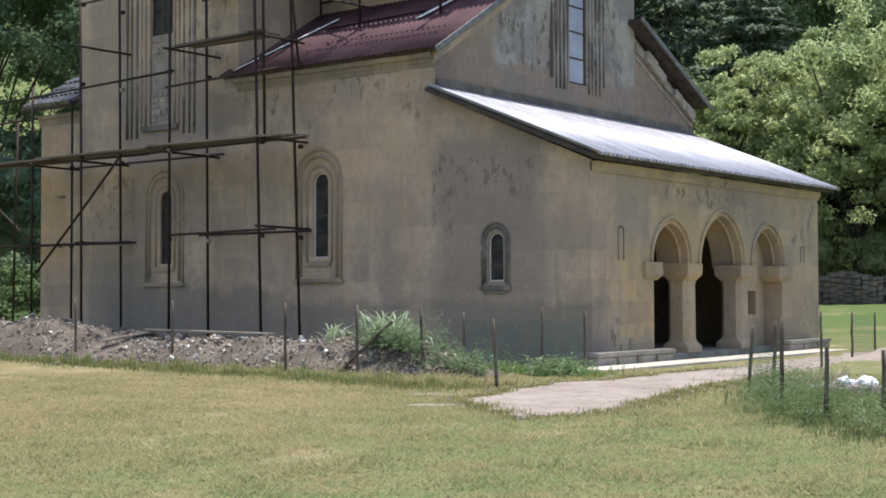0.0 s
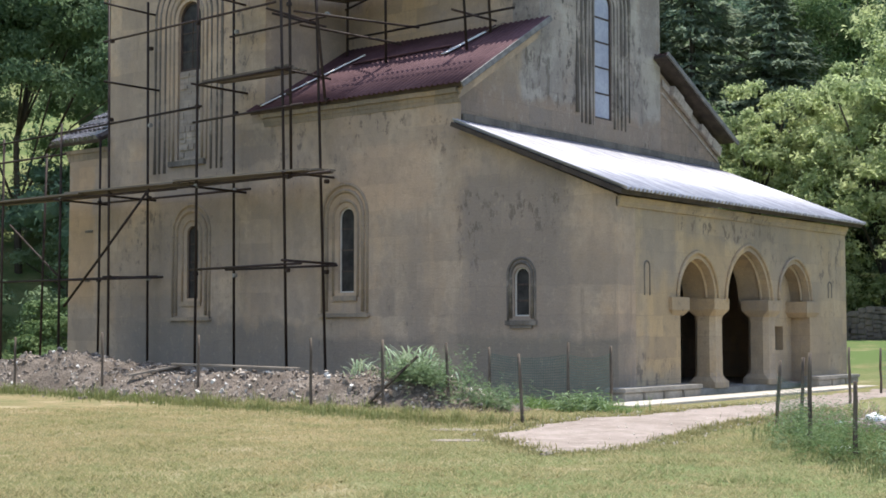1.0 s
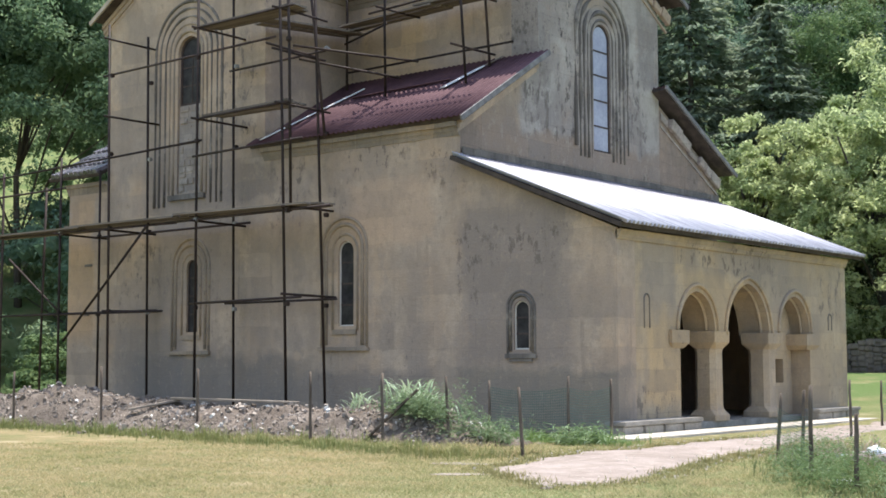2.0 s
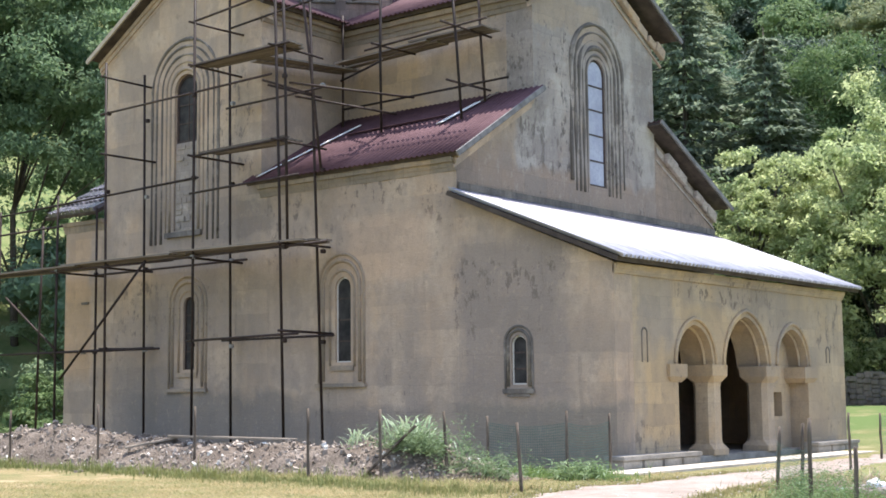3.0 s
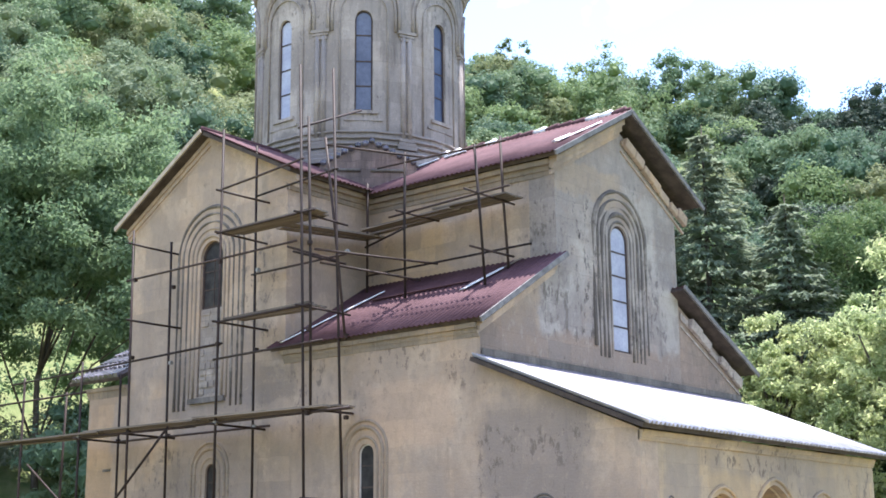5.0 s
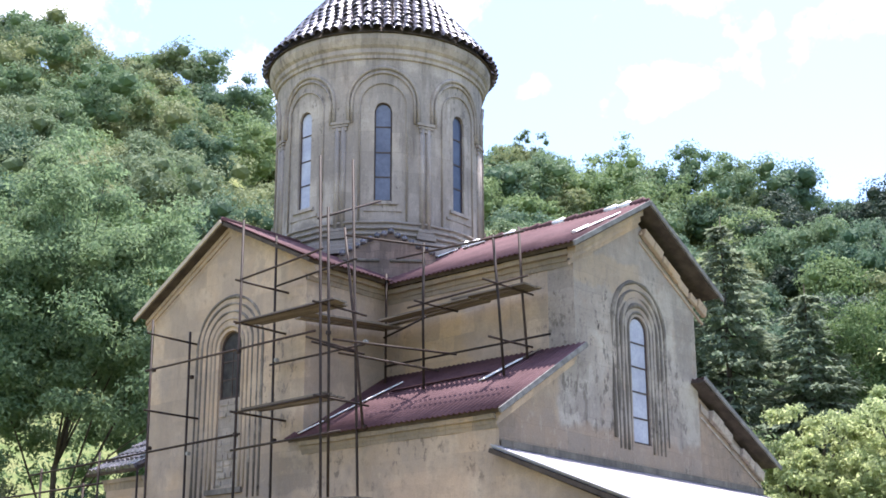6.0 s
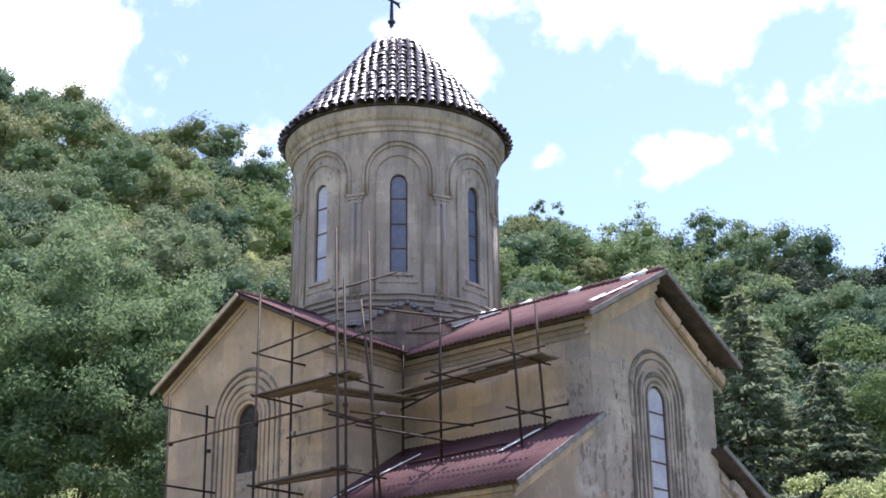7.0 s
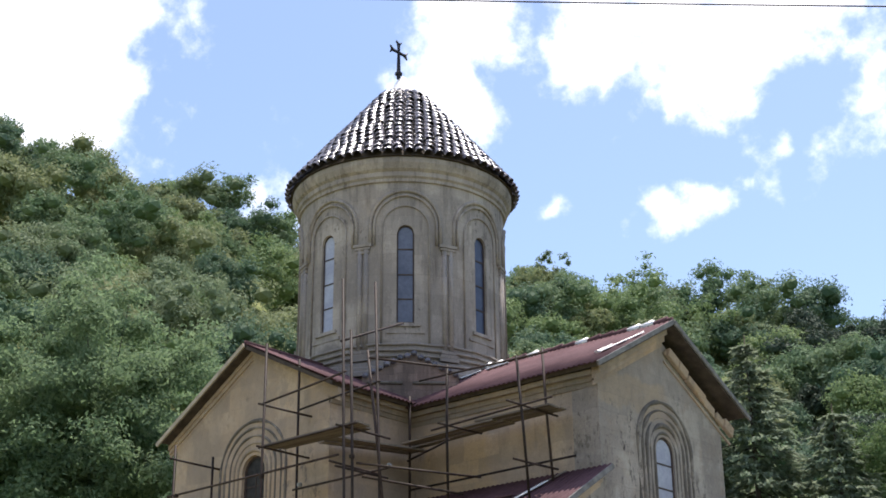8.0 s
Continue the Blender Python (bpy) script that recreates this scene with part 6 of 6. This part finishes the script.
def weeds(x, y, w, h, n, seed, label, leaf=LEAF_WEED, size=0.09):
    rng = np.random.default_rng(seed)
    z = max(0.0, mound_z(x, y) if -17 < x < 0.5 and -6 < y < 0 else 0.0)
    ob = empty("weed", x, y, z, label, "weed", "weeds")
    vs, fs = [], []
    for _ in range(n):
        px, py, hh = rng.normal(scale=w * 0.4), rng.normal(scale=w * 0.4), h * rng.uniform(0.4, 1.0)
        lean = rng.normal(scale=0.2, size=2)
        for k in range(14):
            t = rng.uniform(0.15, 1)
            a = rng.uniform(0, 6.283)
            s = size * rng.uniform(0.5, 1.3) * (1.1 - 0.5 * t)
            p = np.array([px + lean[0] * t * hh, py + lean[1] * t * hh, t * hh])
            d, q = np.array([math.cos(a), math.sin(a), rng.uniform(-0.4, 0.6)]), np.array([-math.sin(a), math.cos(a), 0])
            o = len(vs)
            vs += [p, p + d * s + q * s * 0.26, p + d * 2.4 * s - np.array([0, 0, 0.5 * s]), p + d * s - q * s * 0.26]
            fs.append((o, o + 1, o + 2, o + 3))
    raw("leaves", np.array(vs), np.array(fs), leaf, ob)


def strap_weed(x, y, w, h, n, seed, label):
    """A tuft of long arching leaves."""
    rng = np.random.default_rng(seed)
    z = max(0.0, mound_z(x, y))
    ob = empty("weed", x, y, z, label, "weed", "weeds")
    vs, fs = [], []
    for _ in range(n):
        a, hh = rng.uniform(0, 6.283), h * rng.uniform(0.45, 1.0)
        p0 = np.array([*rng.normal(scale=w * 0.33, size=2), -0.12])
        d, q, reach = np.array([math.cos(a), math.sin(a), 0]), np.array([-math.sin(a), math.cos(a), 0]), rng.uniform(0.3, 0.9) * hh
        o = len(vs)
        for k in range(6):
            t = k / 5
            c = p0 + d * reach * t ** 1.6 + np.array([0, 0, hh * (1.25 * t - 0.45 * t ** 3)])
            wd = 0.024 * (1 - t) ** 0.6 * (0.5 + t) + 0.002
            vs += [c - q * wd, c + q * wd]
        fs += [(o + 2 * k, o + 2 * k + 1, o + 2 * k + 3, o + 2 * k + 2) for k in range(5)]
    raw("leaves", np.array(vs), np.array(fs), LEAF_STRAP, ob)


strap_weed(-3.2, -4.3, 0.5, 0.62, 42, 30, "small tuft of pale strap leaves on the rubble")
strap_weed(-1.85, -4.4, 0.6, 1.0, 80, 31, "tall tuft of pale strap leaves on the rubble")
strap_weed(-1.2, -4.6, 0.5, 0.7, 45, 32, "pale strap leaves behind the leaning plank")
weeds(-1.7, -4.75, 0.7, 0.6, 70, 36, "dusty green weeds under the strap leaves", size=0.05)
weeds(-0.75, -4.8, 0.8, 0.8, 95, 33, "dusty green weeds at the end of the rubble heap", size=0.055)
weeds(-0.1, -4.9, 0.8, 0.6, 90, 34, "dusty green weeds at the end of the rubble heap", size=0.045)
weeds(0.35, -4.5, 0.7, 0.5, 70, 37, "dusty green weeds at the end of the rubble heap", size=0.055)
weeds(-1.2, -5.0, 0.6, 0.55, 60, 38, "dusty green weeds round the leaning plank", size=0.06)
weeds(1.2, -3.2, 0.7, 0.4, 40, 35, "low weeds beside the path")
def tall_grass(name, line, spread, n, lo, hi, material, seed, label):
    """Long blades scattered along a line."""
    rng = np.random.default_rng(seed)
    line = np.array(line, float)
    seg = np.linalg.norm(np.diff(line, axis=0), axis=1)
    pos = np.concatenate([[0], np.cumsum(seg)])
    t = rng.uniform(0, pos[-1], n)
    x, y = np.interp(t, pos, line[:, 0]) + rng.normal(scale=spread, size=n), np.interp(t, pos, line[:, 1]) + rng.normal(scale=spread, size=n)
    clump = np.array([0.3 + 1.5 * abs(noise.noise(Vector((a * 1.7, b * 1.7, seed)))) for a, b in zip(x, y)])
    h, a, bend = rng.uniform(lo, hi, n) * clump, rng.uniform(0, 6.283, n), rng.uniform(0.2, 0.9, n)
    w = 0.007
    p = np.stack([x, y, np.array([hill(u, v) for u, v in zip(x, y)]) - 0.01], 1)
    side = np.stack([np.cos(a), np.sin(a), 0 * a], 1) * w
    lean = np.stack([np.cos(a + 1.4), np.sin(a + 1.4), 0 * a], 1)
    mid = p + lean * (h * bend * 0.3)[:, None] + np.array([0, 0, 1]) * (h * 0.6)[:, None]
    tip = p + lean * (h * bend)[:, None] + np.array([0, 0, 1]) * (h * (1.05 - 0.3 * bend))[:, None]
    v = np.stack([p - side, p + side, mid + side * 0.8, tip, mid - side * 0.8], 1).reshape(-1, 3)
    o = np.arange(n)[:, None] * 5
    f = np.concatenate([o + np.array([[0, 1, 2]]), o + np.array([[0, 2, 4]]), o + np.array([[4, 2, 3]])])
    tagged(raw(name, v, f, material), label, "grass", kind="stuff")


tall_grass("fence_grass", ((-16, -5.0), (-10.6, -5.0), (-7.3, -5.2), (-2.7, -6.5), (1.8, -6.6)), 0.5, 13000, 0.05, 0.36, foliage("rank_grass", (0.10, 0.15, 0.05), (0.27, 0.275, 0.115), 0.35), 3, "rank green grass along the rubble heap and fence")
tall_grass("netting_grass", ((6.6, -5.1), (7.3, -6.8), (8.1, -8.4), (9.3, -9.8), (11.5, -11.0)), 0.4, 3000, 0.05, 0.30, foliage("ragged_grass", (0.085, 0.14, 0.055), (0.22, 0.25, 0.11), 0.35), 4, "tall ragged grass and weeds round the netting")
tall_grass("yard_grass", ((6.5, -3.0), (8.0, -6.0), (10.5, -7.5)), 0.8, 2600, 0.05, 0.30, foliage("yard_grass_blades", (0.09, 0.145, 0.05), (0.19, 0.22, 0.09), 0.3), 6, "rough grass in the fenced rubbish patch")
for k, (x, y) in enumerate(((6.3, -5.1), (6.9, -6.1), (7.3, -7.1), (7.8, -8.1), (8.4, -8.8), (9.0, -9.4), (9.8, -9.9), (10.6, -10.3), (9.3, -8.6))):
    weeds(x, y, 0.8, 0.62, 70, 40 + k, "ragged green weeds along the netting", LEAF_MID if k % 3 else LEAF_WEED, size=0.038)


def shrub(x, y, w, h, seed, leaf, label):
    rng = np.random.default_rng(seed)
    gz = hill(x, y)
    ob = empty("shrub", x, y, gz, label, "shrub", "shrubs behind the church")
    cs, rs = crown_clumps(rng, 0, 0, -0.2, w, h, 22)
    bm = bmesh.new()
    for k in range(6):
        sweep(bm, [(0, 0, -0.2), tuple(0.9 * c for c in cs[k])], 0.03, 5, radii=[0.05, 0.02])
    part("stem", bm, BARK, ob)
    v, f = leaf_cloud(cs, rs, 330, 0.09, seed)
    raw("leaves", v, f, leaf, ob)


for k, (x, y, w, h) in enumerate(((-24.5, 4.0, 1.6, 2.6), (-27.5, 6.5, 2.0, 3.4), (-30.0, 3.0, 2.2, 3.2), (-22.3, 1.5, 1.0, 1.4), (-25.5, 0.5, 1.1, 1.5), (-28.5, -1.5, 1.3, 1.8), (-33.0, -1.0, 2.2, 3.4), (-31.0, 9.5, 2.2, 3.8))):
    shrub(x, y, w, h, 80 + k, LEAF_WEED if k % 3 else LEAF_MID, "leafy green shrub behind the scaffold")
for k, (x, y, w, h) in enumerate(((-34.5, 11.0, 2.4, 3.2), (-37.5, 8.0, 2.6, 3.6), (-40.0, 4.5, 2.6, 3.4), (-42.5, 1.0, 2.6, 3.6), (-36.0, 5.0, 2.0, 2.6), (-39.5, 0.0, 2.2, 2.8))):
    shrub(x, y, w, h, 180 + k, SHRUB_GREY, "grey-green thicket on the bank below the trees")


for k, (x, y, w, h) in enumerate(((-2.6, 33.0, 2.2, 3.0), (-5.2, 32.2, 2.3, 3.4), (-0.2, 33.6, 2.2, 2.8), (-8.6, 31.0, 2.2, 3.0))):
    shrub(x, y, w, h, 280 + k, LEAF_BRIGHT, "bright green bush behind the boundary wall")


def sward():
    """Grass in green and straw patches of several sizes."""
    m, nt, b = base("grass_blades", 0.8, spec=0.1)
    p, geo = coords(nt), node(nt, "NewGeometry")
    col = mixed(nt, noisy(nt, p, 0.4, 7, 0.40, 0.58), (0.23, 0.225, 0.095), (0.38, 0.305, 0.165))
    col = mixed(nt, noisy(nt, p, 1.5, 7, 0.50, 0.64), col, (0.185, 0.215, 0.085))
    col = mixed(nt, noisy(nt, p, 2.6, 7, 0.54, 0.64), col, (0.42, 0.34, 0.20))
    col = greener(nt, p, col)
    col = mixed(nt, times(nt, noisy(nt, p, 7.0, 6, 0.50, 0.62, 0.65), 0.55), col, (0.13, 0.145, 0.06))
    col = mixed(nt, times(nt, noisy(nt, p, 11.0, 5, 0.56, 0.66, 0.65), 0.6), col, (0.46, 0.40, 0.24))
    straw, dark = node(nt, "MapRange"), node(nt, "MapRange")
    for r, lo, hi, top in ((straw, 0.45, 1.0, 0.85), (dark, 0.28, 0.0, 0.75)):
        nt.links.new(geo.outputs["Random Per Island"], r.inputs[0])
        r.inputs[1].default_value, r.inputs[2].default_value, r.inputs[4].default_value = lo, hi, top
    col = mixed(nt, straw.outputs[0], col, (0.45, 0.385, 0.215))
    col = mixed(nt, dark.outputs[0], col, (0.125, 0.135, 0.055))
    nt.links.new(col, b.inputs["Base Color"])
    tr, mx = node(nt, "BsdfTranslucent"), node(nt, "MixShader")
    nt.links.new(col, tr.inputs["Color"])
    mx.inputs[0].default_value = 0.5
    nt.links.new(b.outputs[0], mx.inputs[1]), nt.links.new(tr.outputs[0], mx.inputs[2]), nt.links.new(mx.outputs[0], nt.nodes["Material Output"].inputs["Surface"])
    return m


def grass():
    """Lawn blades over the yard, longer and greener along the fences."""
    rng = np.random.default_rng(8)
    n = 230000
    az, d = np.radians(rng.uniform(16, 62, n)), np.sqrt(rng.uniform(8.0 ** 2, 27.0 ** 2, n))
    x, y = EYE[0] - d * np.sin(az), EYE[1] + d * np.cos(az)
    keep = np.array([on_path(a, b) < 0.5 and not (a < 1.5 and b > -0.6) and mound_z(a, b) < 0.12 for a, b in zip(x, y)])
    x, y = x[keep], y[keep]
    z = np.array([hill(a, b) for a, b in zip(x, y)])
    n = len(x)
    h, a = rng.uniform(0.022, 0.075, n) * np.array([0.5 + 1.1 * abs(noise.noise(Vector((u * 0.8, v * 0.8, 9)))) for u, v in zip(x, y)]), rng.uniform(0, 6.283, n)
    edge = np.abs(y + 5.6 + 0.06 * (x + 5)) < 0.7
    h = np.where(edge & (x < 2), h * 3.0, h)
    w = rng.uniform(0.004, 0.011, n)[:, None]
    base_p = np.stack([x, y, z - 0.005], 1)
    side = np.stack([np.cos(a), np.sin(a), 0 * a], 1) * w
    tip = base_p + np.stack([np.cos(a + 1.3) * h * 1.7, np.sin(a + 1.3) * h * 1.7, h], 1)
    v = np.stack([base_p - side, base_p + side, tip], 1).reshape(-1, 3)
    tagged(raw("grass", v, np.arange(len(v)).reshape(-1, 3), sward()), "short dry grass of the churchyard lawn", "grass", kind="stuff")


grass()



def slab(x, y, length, width, turn, label):
    """A flat worn stone let into the turf."""
    bm = bmesh.new()
    n = 14
    top, low = [], []
    for k in range(n):
        a = 2 * math.pi * k / n
        r = 1 + random.uniform(-0.12, 0.12)
        px, py = r * length / 2 * math.copysign(abs(math.cos(a)) ** 0.6, math.cos(a)), r * width / 2 * math.copysign(abs(math.sin(a)) ** 0.6, math.sin(a))
        top.append(bm.verts.new((px * 0.97, py * 0.95, 0.012))), low.append(bm.verts.new((px, py, -0.06)))
    bm.faces.new(top), bm.faces.new(low[::-1])
    for k in range(n):
        bm.faces.new((low[k], low[(k + 1) % n], top[(k + 1) % n], top[k]))
    ob = part("slab", bm, SLABSTONE)
    ob.matrix_world = pose(x, y, hill(x, y), 0, 0, turn)
    tagged(ob, label, "stone slab", "stone slabs")


slab(2.2, -7.9, 1.1, 0.42, 22, "flat pale stone slab let into the turf")
slab(3.45, -9.65, 0.85, 0.34, 40, "small flat pale stone slab beside the path")
slab(-0.2, -3.4, 1.3, 0.3, 8, "long pale stone slab lying in the grass")

# tufts and pebbles that break the path's edges
side_a = [(float(path_edges(y)[0]), y) for y in np.arange(-10.9, 0.5, 0.1)]
side_b = [(float(path_edges(y)[1]), y) for y in np.arange(-10.9, 0.5, 0.1)]
EDGE_LEAF = foliage("path_edge_grass_blades", (0.15, 0.18, 0.07), (0.34, 0.30, 0.15), 0.35)
tall_grass("path_edge_grass", side_a, 0.12, 5200, 0.03, 0.13, EDGE_LEAF, 21, "short tufts of grass along the earth path")
tall_grass("path_edge_grass", side_b, 0.14, 6000, 0.03, 0.15, EDGE_LEAF, 22, "short tufts of grass along the earth path")
tall_grass("dry_stalks", ((5.9, -3.0), (6.4, -4.2), (7.0, -5.2)), 0.4, 1500, 0.10, 0.42, foliage("dry_stalk_blades", (0.20, 0.165, 0.13), (0.40, 0.34, 0.28), 0.2), 23, "dry grey stalks and twigs in the rubbish patch")
tall_grass("wall_foot_grass", ((-1.2, -2.7), (0.6, -2.6), (1.9, -3.2)), 0.35, 2600, 0.06, 0.34, foliage("wall_foot_blades", (0.10, 0.19, 0.06), (0.20, 0.30, 0.10), 0.35), 24, "fresh green grass at the church corner")


def pebbles():
    rng = np.random.default_rng(14)
    cube = np.array([(x, y, z) for z in (-1, 1) for y in (-1, 1) for x in (-1, 1)], float)
    quads = ((0, 2, 3, 1), (4, 5, 7, 6), (0, 1, 5, 4), (2, 6, 7, 3), (0, 4, 6, 2), (1, 3, 7, 5))
    sv, sf = [], []
    for _ in range(700):
        y = rng.uniform(-10.8, 3.0)
        l, r = path_edges(y)
        x = l + (r - l) * (rng.beta(0.5, 0.5) * 1.16 - 0.08)
        s = rng.choice((0.006, 0.009, 0.014, 0.02), p=(0.4, 0.35, 0.2, 0.05))
        m3 = np.array(Euler(rng.uniform(0, 6, 3)).to_matrix())
        pts = (cube * np.array([s, s * 0.8, s * 0.5]) * rng.uniform(0.7, 1.2, (8, 1))) @ m3.T + np.array([x, y, hill(x, y) + 0.02])
        o = len(sv)
        sv += pts.tolist()
        sf += [tuple(o + q for q in f) for f in quads]
    tagged(raw("path_pebbles", sv, sf, CONCRETE), "small pale pebbles strewn over the path", "pebbles", kind="stuff")


pebbles()

# stone wall at the foot of the wood, overhead cable
bm = bmesh.new()
for i in range(64):
    a = radians(10 + 0.3 * i)
    x, y = EYE[0] - 56 * math.sin(a), EYE[1] + 56 * math.cos(a)
    z = hill(x, y) - 0.15
    while z < hill(x, y) + 1.05 + 0.25 * noise.noise(Vector((i * 0.3, 0, 0))):
        q, k, h = random.uniform(-0.05, 0.05), random.uniform(0.12, 0.2), random.uniform(0.14, 0.28)
        box(bm, x - k + q, x + k + q, y - 0.2 + random.uniform(-0.05, 0.05), y + 0.25, z, z + h - 0.015, 0.03)
        z += h
tagged(part("boundary_wall", bm, GREYTRIM), "grey dry-stone boundary wall below the trees", "wall", kind="structure")
cable = bmesh.new()
sweep(cable, [(0.56 + 7.29 * k, -10.51 + 4.84 * k, 13.97 - 0.97 * k + 0.05 * k * (k - 1)) for k in (-3, -2, -1.4, -0.8, -0.3, 0, 0.2, 0.4, 0.6, 0.8, 1, 1.3, 1.8, 2.4, 3.2)], 0.014, 6)
tagged(part("cable", cable, IRON, smooth=True), "thin black overhead cable", "cable")

# the tiles of the cone come last
tile_cone()
